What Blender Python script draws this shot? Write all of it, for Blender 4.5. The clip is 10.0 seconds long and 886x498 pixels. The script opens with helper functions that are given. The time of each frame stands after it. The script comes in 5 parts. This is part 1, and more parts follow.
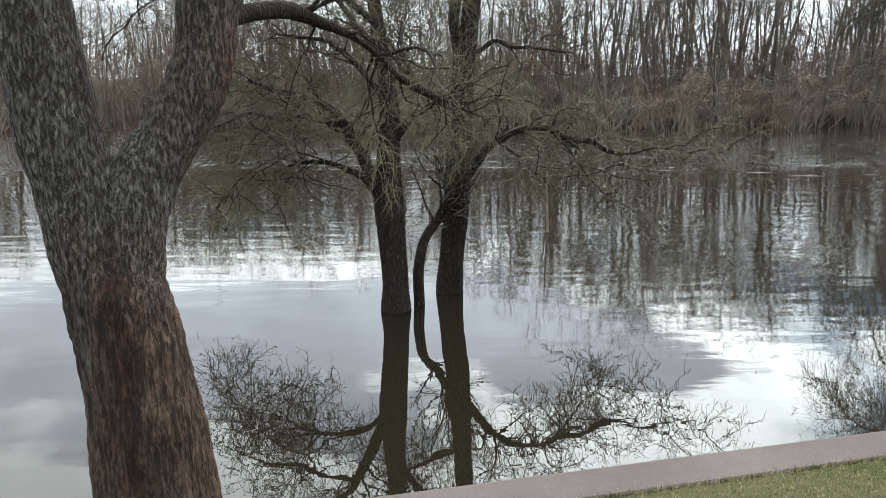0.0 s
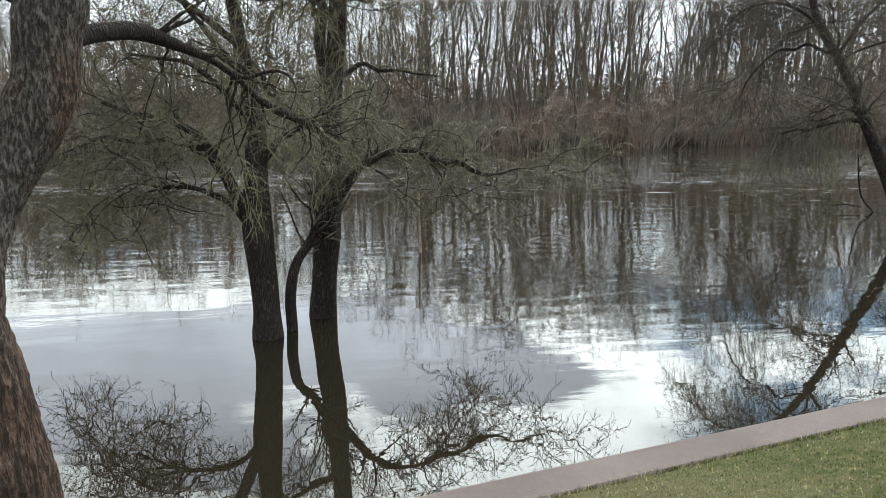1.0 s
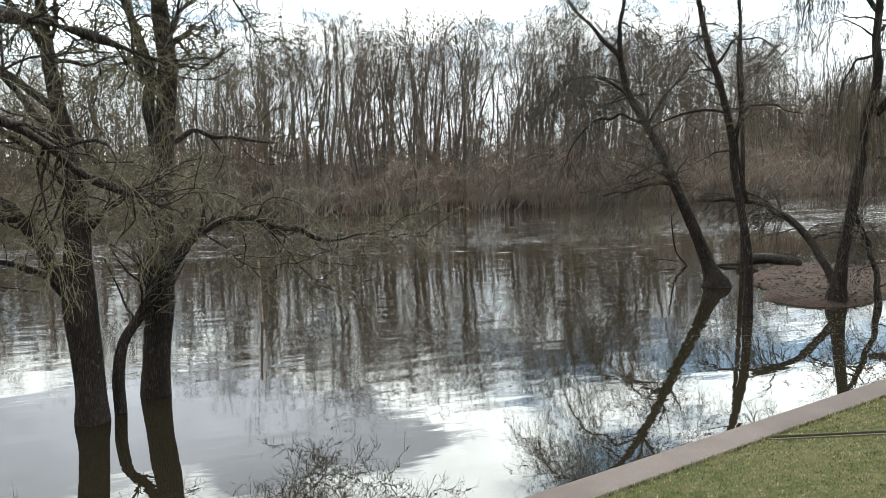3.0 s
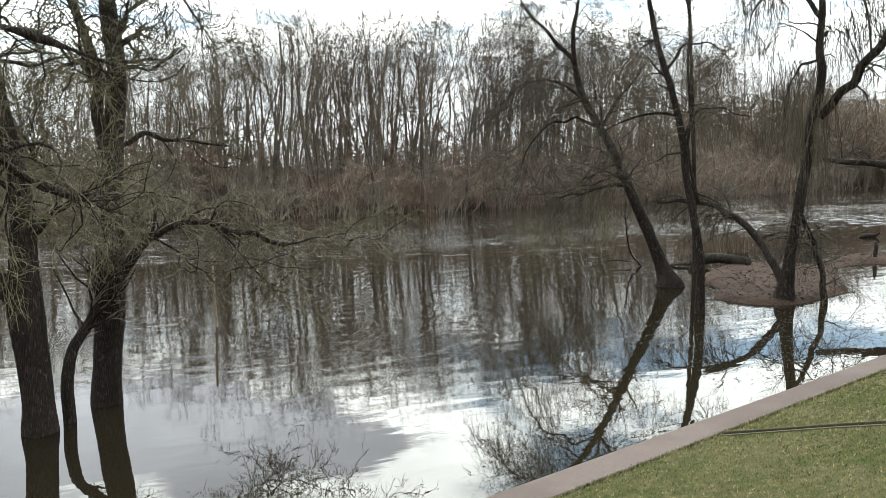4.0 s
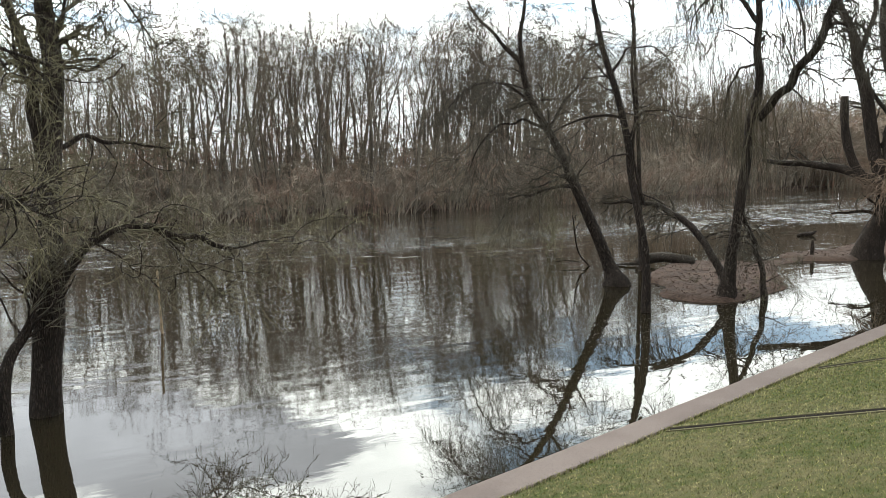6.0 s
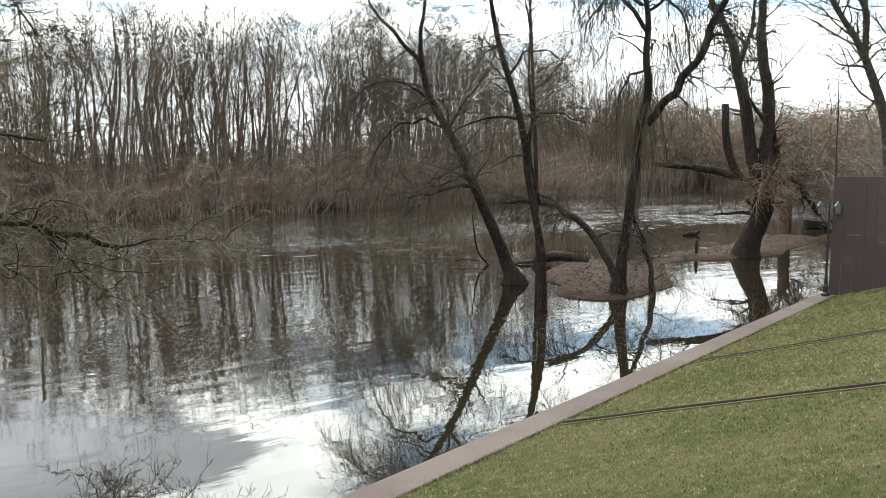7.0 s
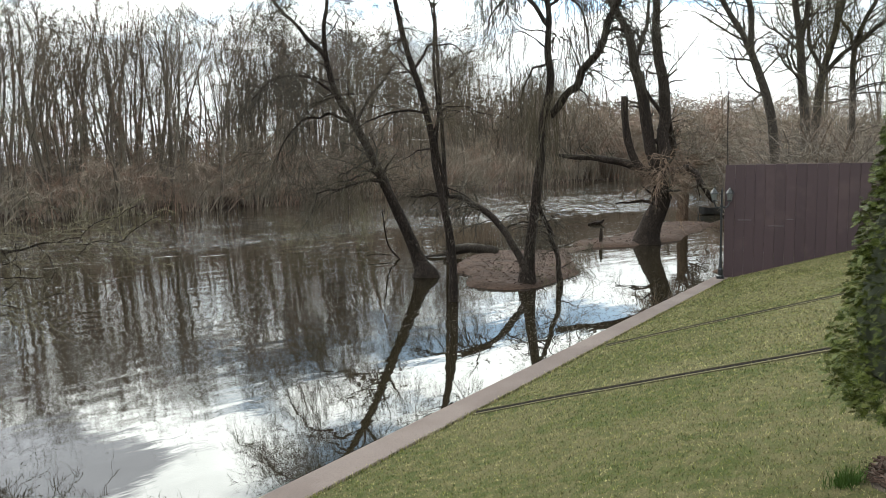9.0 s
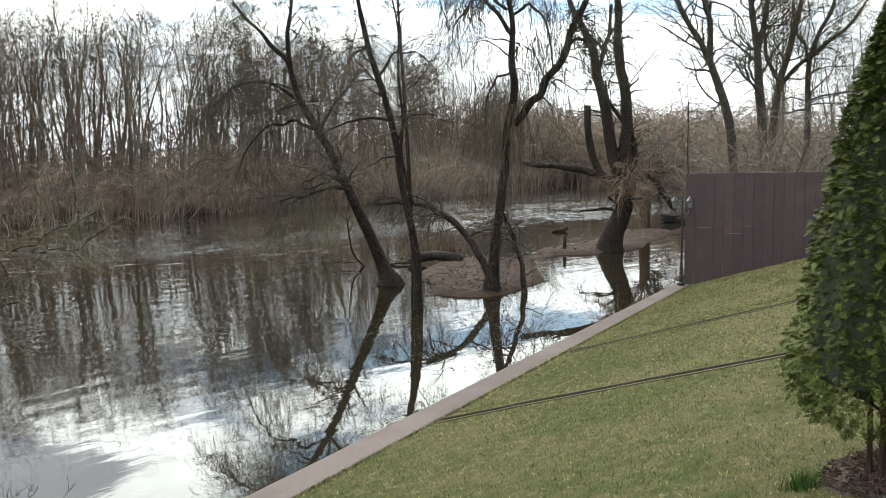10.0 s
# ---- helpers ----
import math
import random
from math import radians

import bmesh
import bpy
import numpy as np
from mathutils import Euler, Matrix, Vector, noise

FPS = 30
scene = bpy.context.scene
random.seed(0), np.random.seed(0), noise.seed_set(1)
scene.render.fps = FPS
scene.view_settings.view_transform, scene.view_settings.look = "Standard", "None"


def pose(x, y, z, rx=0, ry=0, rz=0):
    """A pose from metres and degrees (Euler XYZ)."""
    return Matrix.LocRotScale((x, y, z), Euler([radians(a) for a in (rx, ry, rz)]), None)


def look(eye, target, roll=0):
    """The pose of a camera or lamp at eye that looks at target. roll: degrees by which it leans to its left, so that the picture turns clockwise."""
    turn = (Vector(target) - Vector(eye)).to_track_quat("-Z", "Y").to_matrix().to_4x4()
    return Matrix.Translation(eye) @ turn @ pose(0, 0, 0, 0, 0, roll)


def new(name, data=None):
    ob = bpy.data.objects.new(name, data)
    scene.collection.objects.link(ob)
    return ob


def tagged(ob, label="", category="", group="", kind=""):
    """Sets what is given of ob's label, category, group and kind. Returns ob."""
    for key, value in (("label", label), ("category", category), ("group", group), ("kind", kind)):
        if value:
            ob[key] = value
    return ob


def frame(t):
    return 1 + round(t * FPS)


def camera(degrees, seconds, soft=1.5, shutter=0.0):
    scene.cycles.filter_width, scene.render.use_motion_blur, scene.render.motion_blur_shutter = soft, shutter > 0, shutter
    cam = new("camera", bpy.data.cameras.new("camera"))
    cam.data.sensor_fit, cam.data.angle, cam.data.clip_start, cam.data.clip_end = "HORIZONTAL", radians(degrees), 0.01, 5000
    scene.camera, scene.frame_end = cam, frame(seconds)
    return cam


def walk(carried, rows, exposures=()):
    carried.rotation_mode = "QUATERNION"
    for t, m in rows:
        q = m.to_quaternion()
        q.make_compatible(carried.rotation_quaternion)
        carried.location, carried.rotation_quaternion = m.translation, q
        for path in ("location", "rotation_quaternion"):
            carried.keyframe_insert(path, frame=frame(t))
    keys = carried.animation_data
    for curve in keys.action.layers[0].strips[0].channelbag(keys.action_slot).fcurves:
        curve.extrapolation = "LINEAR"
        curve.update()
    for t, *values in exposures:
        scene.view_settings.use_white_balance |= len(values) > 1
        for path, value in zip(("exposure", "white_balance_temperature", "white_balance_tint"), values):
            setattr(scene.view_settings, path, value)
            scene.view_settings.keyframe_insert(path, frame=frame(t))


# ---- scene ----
cam = camera(60.3, 10.0, soft=0.5)


def view(x, y, z, yaw, pitch, roll):
    """Held at eye height on the lawn, the camera swings round the one who holds it."""
    return pose(x, y, z, 90 + pitch, 0, yaw) @ pose(0, 0, 0, 0, 0, roll)


PATH = [
    (0.0, view(-0.107, 0.026, 2.767, -1.00, -12.20, -0.35)),
    (0.5, view(-0.080, 0.024, 2.770, -7.21, -11.73, -0.17)),
    (1.0, view(-0.066, 0.022, 2.775, -10.49, -10.66, -0.23)),
    (1.5, view(-0.047, 0.018, 2.782, -14.98, -9.21, -0.32)),
    (2.0, view(-0.036, 0.014, 2.791, -17.68, -7.60, -0.05)),
    (2.5, view(-0.026, 0.011, 2.797, -20.04, -6.39, -0.30)),
    (4.0, view(-0.005, 0.002, 2.800, -25.33, -5.83, -0.65)),
    (4.5, view(0.000, -0.000, 2.799, -26.54, -5.85, -0.73)),
    (5.0, view(0.003, -0.001, 2.800, -27.18, -5.75, -0.72)),
    (6.5, view(0.021, -0.011, 2.800, -31.93, -5.79, -0.62)),
    (7.0, view(0.037, -0.023, 2.799, -36.46, -5.88, -0.10)),
    (7.5, view(0.050, -0.032, 2.798, -40.06, -6.08, -0.31)),
    (8.0, view(0.056, -0.037, 2.796, -41.92, -6.33, -0.75)),
    (8.5, view(0.058, -0.039, 2.796, -42.48, -6.36, -0.90)),
    (9.0, view(0.060, -0.041, 2.796, -43.11, -6.38, -1.06)),
    (9.5, view(0.065, -0.046, 2.798, -44.69, -6.08, -0.95)),
    (10.0, view(0.068, -0.049, 2.799, -45.74, -5.86, -0.86)),
]
walk(cam, PATH, [(0.0, 0.0, 6050, 1.5), (2.5, 0.0, 6150, 1.5), (5.0, 0.0, 6450, 2.0), (10.0, 0.0, 6350, 2.0)])

# ---- light ----
SUN_AZ, SUN_EL = radians(22), radians(47)
SUN_WAY = Vector((math.sin(SUN_AZ) * math.cos(SUN_EL), math.cos(SUN_AZ) * math.cos(SUN_EL), math.sin(SUN_EL)))


class Nodes:
    """Short hand for node trees."""

    def __init__(self, tree):
        self.tree = tree
        tree.nodes.clear()

    def add(self, kind, **props):
        node = self.tree.nodes.new(kind)
        for key, value in props.items():
            if key in ("operation", "blend_type", "data_type", "sky_type", "sun_disc", "noise_dimensions", "feature", "wave_type", "bands_direction", "distance", "clamp", "interpolation_type"):
                setattr(node, key, value)
        return node

    def link(self, a, b):
        self.tree.links.new(a, b)

    def val(self, socket, x):
        if isinstance(x, (int, float)):
            socket.default_value = x
        elif isinstance(x, (tuple, list)):
            socket.default_value = x if len(socket.default_value) == len(x) else (*x, 1.0)
        else:
            self.link(x, socket)

    def math(self, op, a, b=0.0, c=None):
        n = self.add("ShaderNodeMath", operation=op)
        self.val(n.inputs[0], a)
        self.val(n.inputs[1], b)
        if c is not None:
            self.val(n.inputs[2], c)
        return n.outputs[0]

    def vec(self, op, a, b):
        n = self.add("ShaderNodeVectorMath", operation=op)
        self.val(n.inputs[0], a)
        self.val(n.inputs[1], b)
        return n.outputs["Value"] if op in ("DOT_PRODUCT", "LENGTH", "DISTANCE") else n.outputs[0]

    def noise(self, vector, scale, detail=4.0, rough=0.55, distort=0.0):
        n = self.add("ShaderNodeTexNoise")
        if vector is not None:
            self.link(vector, n.inputs["Vector"])
        n.inputs["Scale"].default_value, n.inputs["Detail"].default_value = scale, detail
        n.inputs["Roughness"].default_value, n.inputs["Distortion"].default_value = rough, distort
        return n.outputs["Fac"]

    def ramp(self, x, a, b, lo=0.0, hi=1.0):
        n = self.add("ShaderNodeMapRange", interpolation_type="SMOOTHSTEP")
        self.val(n.inputs[0], x)
        for i, v in enumerate((a, b, lo, hi)):
            n.inputs[1 + i].default_value = v
        return n.outputs[0]

    def mix(self, fac, a, b, blend="MIX"):
        n = self.add("ShaderNodeMix", data_type="RGBA", blend_type=blend)
        self.val(n.inputs[0], fac)
        self.val(n.inputs[6], a)
        self.val(n.inputs[7], b)
        return n.outputs[2]

    def grey(self, x):
        n = self.add("ShaderNodeCombineColor")
        for s in n.inputs[:3]:
            self.link(x, s)
        return n.outputs[0]

    def scaled(self, vector, xyz, move=(0, 0, 0)):
        n = self.add("ShaderNodeMapping")
        self.link(vector, n.inputs[0])
        n.inputs["Scale"].default_value, n.inputs["Location"].default_value = xyz, move
        return n.outputs[0]


def make_sky():
    world = bpy.data.worlds.new("sky")
    scene.world = world
    world.use_nodes = True
    k = Nodes(world.node_tree)
    sky = k.add("ShaderNodeTexSky", sky_type="NISHITA", sun_disc=False)
    sky.sun_elevation, sky.sun_rotation = SUN_EL, SUN_AZ
    clear = k.vec("MULTIPLY", sky.outputs[0], (0.12, 0.12, 0.12))
    way = k.add("ShaderNodeTexCoord").outputs["Generated"]
    xyz = k.add("ShaderNodeSeparateXYZ")
    k.link(way, xyz.inputs[0])
    # the clouds lie on a flat layer
    height = k.math("MAXIMUM", xyz.outputs[2], 0.0)
    lift = k.math("ADD", height, 0.09)
    comb = k.add("ShaderNodeCombineXYZ")
    k.link(k.math("DIVIDE", xyz.outputs[0], lift), comb.inputs[0])
    k.link(k.math("DIVIDE", xyz.outputs[1], lift), comb.inputs[1])
    layer = comb.outputs[0]
    uv = k.add("ShaderNodeSeparateXYZ")
    k.link(layer, uv.inputs[0])
    u, w = uv.outputs[0], uv.outputs[1]
    cover = k.noise(k.scaled(layer, (1, 1, 1), (3.1, 0.4, 0)), 1.3, 7.0, 0.62, 0.3)
    cloudy = k.ramp(cover, 0.40, 0.56)
    # one large grey bank of cloud with a bright rim stands over the river, its edge broken into lobes
    lobes = k.math("MULTIPLY", k.math("SUBTRACT", k.noise(k.scaled(layer, (1, 1, 1), (7.7, 2.2, 4)), 1.6, 5.0, 0.55), 0.5), 1.7)
    edge = k.math("MINIMUM", k.math("SUBTRACT", 2.9, w), k.math("SUBTRACT", k.math("MULTIPLY", w, 0.27), u))
    edge = k.math("MINIMUM", edge, k.math("SUBTRACT", w, 1.72))
    edge = k.math("ADD", edge, lobes)
    bank = k.ramp(edge, 0.0, 0.16)
    rim = k.ramp(edge, -0.75, -0.2)
    toward = k.vec("DOT_PRODUCT", way, tuple(SUN_WAY))
    front = k.math("POWER", k.math("MULTIPLY_ADD", toward, 0.5, 0.5), 2.0)
    glow = k.math("POWER", k.math("MAXIMUM", toward, 0.0), 6.0)
    white = k.math("MULTIPLY_ADD", front, 2.6, 1.0)
    white = k.math("MULTIPLY_ADD", glow, 7.0, white)
    puff = k.math("MULTIPLY_ADD", k.noise(k.scaled(layer, (1, 1, 1), (1.7, 5.2, 2)), 3.0, 6.0, 0.6), 1.0, 0.66)
    white = k.math("MULTIPLY", white, puff)
    lit = k.mix(1.0, (1.0, 0.99, 0.97), k.grey(white), "MULTIPLY")
    blue = k.mix(0.7, clear, (1.5, 2.05, 2.75))
    col = k.mix(k.math("MAXIMUM", cloudy, rim), blue, lit)
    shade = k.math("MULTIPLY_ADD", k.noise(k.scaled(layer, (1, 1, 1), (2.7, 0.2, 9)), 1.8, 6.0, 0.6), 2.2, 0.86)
    grey = k.mix(1.0, (0.97, 0.97, 1.05), k.grey(k.math("MULTIPLY", shade, k.math("MULTIPLY_ADD", front, 1.0, 0.6))), "MULTIPLY")
    col = k.mix(bank, col, grey)
    # near the horizon all runs into a pale haze
    haze = k.ramp(height, 0.11, 0.21, 0.94, 0.0)
    col = k.mix(haze, col, k.mix(1.0, (1.0, 1.01, 1.03), k.grey(k.math("MULTIPLY_ADD", front, 2.2, 0.85)), "MULTIPLY"))
    back = k.add("ShaderNodeBackground")
    k.link(col, back.inputs[0])
    back.inputs[1].default_value = 1.0
    out = k.add("ShaderNodeOutputWorld")
    k.link(back.outputs[0], out.inputs[0])


make_sky()
sun = new("sun", bpy.data.lights.new("sun", "SUN"))
sun.data.energy, sun.data.angle, sun.data.color = 1.0, radians(12), (1.0, 0.97, 0.90)
sun.matrix_world = look(SUN_WAY * 60, (0, 0, 0))


# ---- materials ----
def material(name, gloss=0.5):
    mat = bpy.data.materials.new(name)
    mat.use_nodes = True
    k = Nodes(mat.node_tree)
    bsdf = k.add("ShaderNodeBsdfPrincipled")
    k.link(bsdf.outputs[0], k.add("ShaderNodeOutputMaterial").inputs[0])
    bsdf.inputs["Specular IOR Level"].default_value = gloss
    return mat, k, bsdf


def bump(k, bsdf, height, strength, dist):
    b = k.add("ShaderNodeBump")
    k.link(height, b.inputs["Height"])
    b.inputs["Strength"].default_value, b.inputs["Distance"].default_value = strength, dist
    k.link(b.outputs[0], bsdf.inputs["Normal"])


def place(k):
    return k.add("ShaderNodeNewGeometry").outputs["Position"]


def bark(name, base, dark, light, size=1.0):
    """Furrowed bark: ridges that run up the stem, pale lichen and dark damp stains."""
    mat, k, bsdf = material(name, 0.15)
    p = place(k)
    vor = k.add("ShaderNodeTexVoronoi", feature="DISTANCE_TO_EDGE")
    k.link(k.vec("ADD", k.scaled(p, (70 / size, 70 / size, 8.0 / size)), k.vec("MULTIPLY", k.add_noise_vec(k.scaled(p, (1, 1, 0.4)), 16 / size), (1.3, 1.3, 1.3))), vor.inputs["Vector"])
    vor.inputs["Scale"].default_value = 1.0
    ridge = k.ramp(vor.outputs["Distance"], 0.0, 0.42)
    fine = k.noise(k.scaled(p, (1, 1, 0.22)), 120 / size, 6, 0.75)
    streak = k.noise(k.scaled(p, (1, 1, 0.12)), 34 / size, 5, 0.7)
    stain = k.ramp(k.noise(k.scaled(p, (1, 1, 0.22)), 4.2, 5, 0.65), 0.44, 0.62)
    col = k.mix(k.math("MULTIPLY", ridge, k.ramp(streak, 0.3, 0.6, 0.35, 1.0)), dark, base)
    col = k.mix(k.ramp(fine, 0.5, 0.78, 0, 0.6), col, light)
    col = k.mix(k.math("MULTIPLY", stain, 0.75), col, dark)
    lichen = k.ramp(k.noise(k.scaled(p, (1, 1, 0.6), (8, 1, 3)), 22 / size, 7, 0.75), 0.57, 0.63)
    zone = k.ramp(k.noise(p, 2.2, 3), 0.46, 0.60)
    col = k.mix(k.math("MULTIPLY", k.math("MULTIPLY", lichen, zone), 0.8), col, light)
    k.val(bsdf.inputs["Base Color"], col)
    bsdf.inputs["Roughness"].default_value = 0.92
    bump(k, bsdf, k.math("ADD", ridge, k.math("MULTIPLY", fine, 0.6)), 1.0, 0.016 * size)
    return mat


def add_noise_vec(self, p, scale):
    n = self.add("ShaderNodeTexNoise")
    self.link(p, n.inputs["Vector"])
    n.inputs["Scale"].default_value, n.inputs["Detail"].default_value = scale, 3.0
    return n.outputs["Color"]


Nodes.add_noise_vec = add_noise_vec


def twig_stuff(name, a, b, c, patch=0.35):
    """Thin wood whose tint changes from twig to twig and from clump to clump."""
    mat, k, bsdf = material(name, 0.15)
    geo = k.add("ShaderNodeNewGeometry")
    rnd, p = geo.outputs["Random Per Island"], geo.outputs["Position"]
    col = k.mix(k.ramp(k.noise(k.scaled(p, (1, 1, 1), (5, 3, 1)), patch * 0.8, 3, 0.6), 0.38, 0.62), a, b)
    col = k.mix(k.ramp(k.noise(p, patch, 3, 0.6), 0.48, 0.66), col, c)
    col = k.mix(k.math("MULTIPLY", rnd, 0.5), col, tuple(0.5 * q for q in a))
    k.val(bsdf.inputs["Base Color"], col)
    bsdf.inputs["Roughness"].default_value = 0.85
    return mat


def make_water():
    mat, k, bsdf = material("river_water")
    p = place(k)
    bsdf.inputs["Base Color"].default_value = (0.0125, 0.0098, 0.006, 1)
    bsdf.inputs["Roughness"].default_value = 0.004
    bsdf.inputs["IOR"].default_value = 1.333
    xyz = k.add("ShaderNodeSeparateXYZ")
    k.link(p, xyz.inputs[0])
    # the current ruffles the far half of the river, the near part lies still
    drift = k.math("MULTIPLY", k.math("SUBTRACT", k.noise(p, 0.12, 3), 0.5), 6.0)
    across = k.math("MULTIPLY_ADD", xyz.outputs[0], 0.06, xyz.outputs[1])
    far = k.math("ADD", across, drift)
    stream = k.math("ADD", across, k.math("MULTIPLY", drift, 0.3))
    ruffle = k.math("ADD", k.ramp(far, 8.0, 17.0, 0.08, 0.36), k.ramp(stream, 24.3, 27.0, 0.0, 2.8))
    small = k.noise(k.scaled(p, (0.9, 2.0, 1)), 4.0, 2, 0.5, 0.3)
    wide = k.noise(k.scaled(p, (0.5, 1.6, 1)), 1.3, 1, 0.4, 0.2)
    calm = k.ramp(k.noise(k.scaled(p, (0.5, 1.2, 1), (4, 1, 0)), 0.22, 3, 0.5), 0.38, 0.62, 0.4, 1.0)
    waves = k.math("ADD", k.math("MULTIPLY", small, 0.16), wide)
    b = k.add("ShaderNodeBump")
    k.link(waves, b.inputs["Height"])
    k.link(k.math("MULTIPLY", ruffle, calm), b.inputs["Strength"])
    b.inputs["Distance"].default_value = 0.05
    k.link(b.outputs[0], bsdf.inputs["Normal"])
    return mat


def plain(name, colour, rough_, metal=0.0, gloss=0.5):
    mat, k, bsdf = material(name, gloss)
    p = place(k)
    c = np.array(colour)
    k.val(bsdf.inputs["Base Color"], k.mix(k.noise(p, 25, 5), tuple(c * 0.8), tuple(c * 1.2)))
    bsdf.inputs["Roughness"].default_value, bsdf.inputs["Metallic"].default_value = rough_, metal
    return mat


def earthy(name, a, b, c, s1, s2, rough=0.95, relief=0.02):
    mat, k, bsdf = material(name, 0.12)
    p = place(k)
    col = k.mix(k.ramp(k.noise(p, s1, 5, 0.6), 0.35, 0.65), a, b)
    fine = k.noise(p, s2, 6, 0.7)
    col = k.mix(k.ramp(fine, 0.45, 0.7), col, c)
    k.val(bsdf.inputs["Base Color"], col)
    bsdf.inputs["Roughness"].default_value = rough
    bump(k, bsdf, fine, 0.6, relief)
    return mat


MAT_WATER = make_water()
MAT_GROUND = earthy("leaf_litter_ground", (0.030, 0.019, 0.014), (0.056, 0.035, 0.026), (0.090, 0.058, 0.043), 1.6, 26)
def lawn_patches(k, p):
    """Where the lawn is dry (towards 1) or lush: shared by the turf and the blades."""
    xyz = k.add("ShaderNodeSeparateXYZ")
    k.link(p, xyz.inputs[0])
    big = k.ramp(k.noise(k.scaled(p, (1, 1, 0)), 0.75, 4, 0.6), 0.40, 0.60, 0.0, 0.45)
    small = k.ramp(k.noise(k.scaled(p, (1, 1, 0), (3, 8, 0)), 7.5, 6, 0.8), 0.42, 0.60, 0.0, 0.7)
    return k.math("ADD", k.math("ADD", big, small), k.ramp(xyz.outputs[0], 0.5, 4.5, 0.5, 0.10))


def turf():
    mat, k, bsdf = material("lawn_turf", 0.05)
    p = place(k)
    fine = k.noise(p, 70, 6, 0.8)
    col = k.mix(lawn_patches(k, p), (0.044, 0.058, 0.014), (0.112, 0.098, 0.048))
    col = k.mix(k.ramp(fine, 0.40, 0.72, 0.0, 0.8), col, (0.012, 0.012, 0.006))
    k.val(bsdf.inputs["Base Color"], col)
    bsdf.inputs["Roughness"].default_value = 0.95
    bump(k, bsdf, fine, 0.8, 0.02)
    return mat


MAT_LAWN = turf()
MAT_KERB = earthy("kerb_concrete", (0.104, 0.080, 0.071), (0.136, 0.107, 0.095), (0.072, 0.056, 0.050), 1.1, 90, 0.9, 0.003)


def flaky_bark():
    """Old willow bark: small upright flakes between dark cracks, grey on one side and rusty brown on the other."""
    mat, k, bsdf = material("old_willow_bark", 0.12)
    p = place(k)
    # short upright furrows between thin flakes, finer grain on top
    furrow = k.noise(k.scaled(p, (1, 1, 0.30)), 84, 4, 0.6, 0.5)
    long = k.noise(k.scaled(p, (1, 1, 0.11)), 52, 4, 0.6, 0.5)
    grain = k.noise(k.scaled(p, (1, 1, 0.32), (4, 2, 6)), 135, 4, 0.7, 0.3)
    xyz = k.add("ShaderNodeSeparateXYZ")
    k.link(p, xyz.inputs[0])
    upper = k.ramp(xyz.outputs[2], 1.75, 2.15, 0.2, 1.0)
    furrow = k.math("ADD", k.math("MULTIPLY", furrow, upper), k.math("MULTIPLY", long, k.math("SUBTRACT", 1.0, upper)))
    flake = k.math("MULTIPLY", k.ramp(furrow, 0.38, 0.55, 0.10, 1.0), k.ramp(grain, 0.30, 0.50, 0.55, 1.0))
    tone = k.add("ShaderNodeSeparateColor")
    k.link(k.add_noise_vec(k.scaled(p, (1, 1, 0.45)), 62.0), tone.inputs[0])
    tones = [k.ramp(tone.outputs[n], 0.34, 0.66) for n in range(3)]
    fine = k.noise(k.scaled(p, (1, 1, 0.35)), 150, 6, 0.75)
    # grey on the weather side, rusty where the bark was shed
    rust = k.math("ADD", k.math("MULTIPLY_ADD", xyz.outputs[0], 1.75, 2.55), k.math("MULTIPLY", k.math("SUBTRACT", k.noise(k.scaled(p, (1, 1, 0.6)), 3.2, 5, 0.6), 0.5), 2.6))
    rust = k.math("ADD", rust, k.math("MULTIPLY_ADD", xyz.outputs[2], -0.9, 1.95))
    rust = k.ramp(rust, 0.0, 0.8)
    grey = k.mix(tones[0], (0.084, 0.070, 0.062), (0.188, 0.162, 0.145))
    brown = k.mix(tones[1], (0.082, 0.050, 0.036), (0.160, 0.102, 0.074))
    col = k.mix(rust, grey, brown)
    lichen = k.math("MULTIPLY", k.ramp(tone.outputs[2], 0.58, 0.63), k.ramp(k.noise(p, 2.6, 4, 0.6), 0.45, 0.60))
    col = k.mix(k.math("MULTIPLY", lichen, k.math("MULTIPLY", upper, 0.55)), col, (0.42, 0.37, 0.27))
    pale = k.ramp(k.noise(k.scaled(p, (1, 1, 0.7), (3, 4, 9)), 5.0, 5, 0.65), 0.63, 0.72)
    col = k.mix(k.math("MULTIPLY", pale, k.math("MULTIPLY", upper, 0.6)), col, (0.33, 0.30, 0.26))
    stain = k.ramp(k.noise(k.scaled(p, (1, 1, 0.30), (1, 7, 2)), 4.0, 5, 0.65), 0.48, 0.66)
    col = k.mix(k.math("MULTIPLY", stain, 0.42), col, (0.030, 0.023, 0.019))
    # a wet rusty streak runs down from the fork
    off = k.math("MULTIPLY_ADD", xyz.outputs[2], 0.055, k.math("ADD", xyz.outputs[0], 1.219))
    off = k.math("ADD", off, k.math("MULTIPLY", k.math("SUBTRACT", k.noise(k.scaled(p, (1, 1, 0.5)), 9.0, 5, 0.65), 0.5), 0.20))
    streak = k.math("MULTIPLY", k.ramp(k.math("ABSOLUTE", off), 0.012, 0.055, 1.0, 0.0), k.ramp(xyz.outputs[2], 1.95, 2.25, 1.0, 0.0))
    streak = k.math("MULTIPLY", streak, k.ramp(xyz.outputs[1], 2.98, 3.06, 0.8, 0.0))
    col = k.mix(streak, col, k.mix(tones[0], (0.020, 0.012, 0.009), (0.075, 0.034, 0.020)))
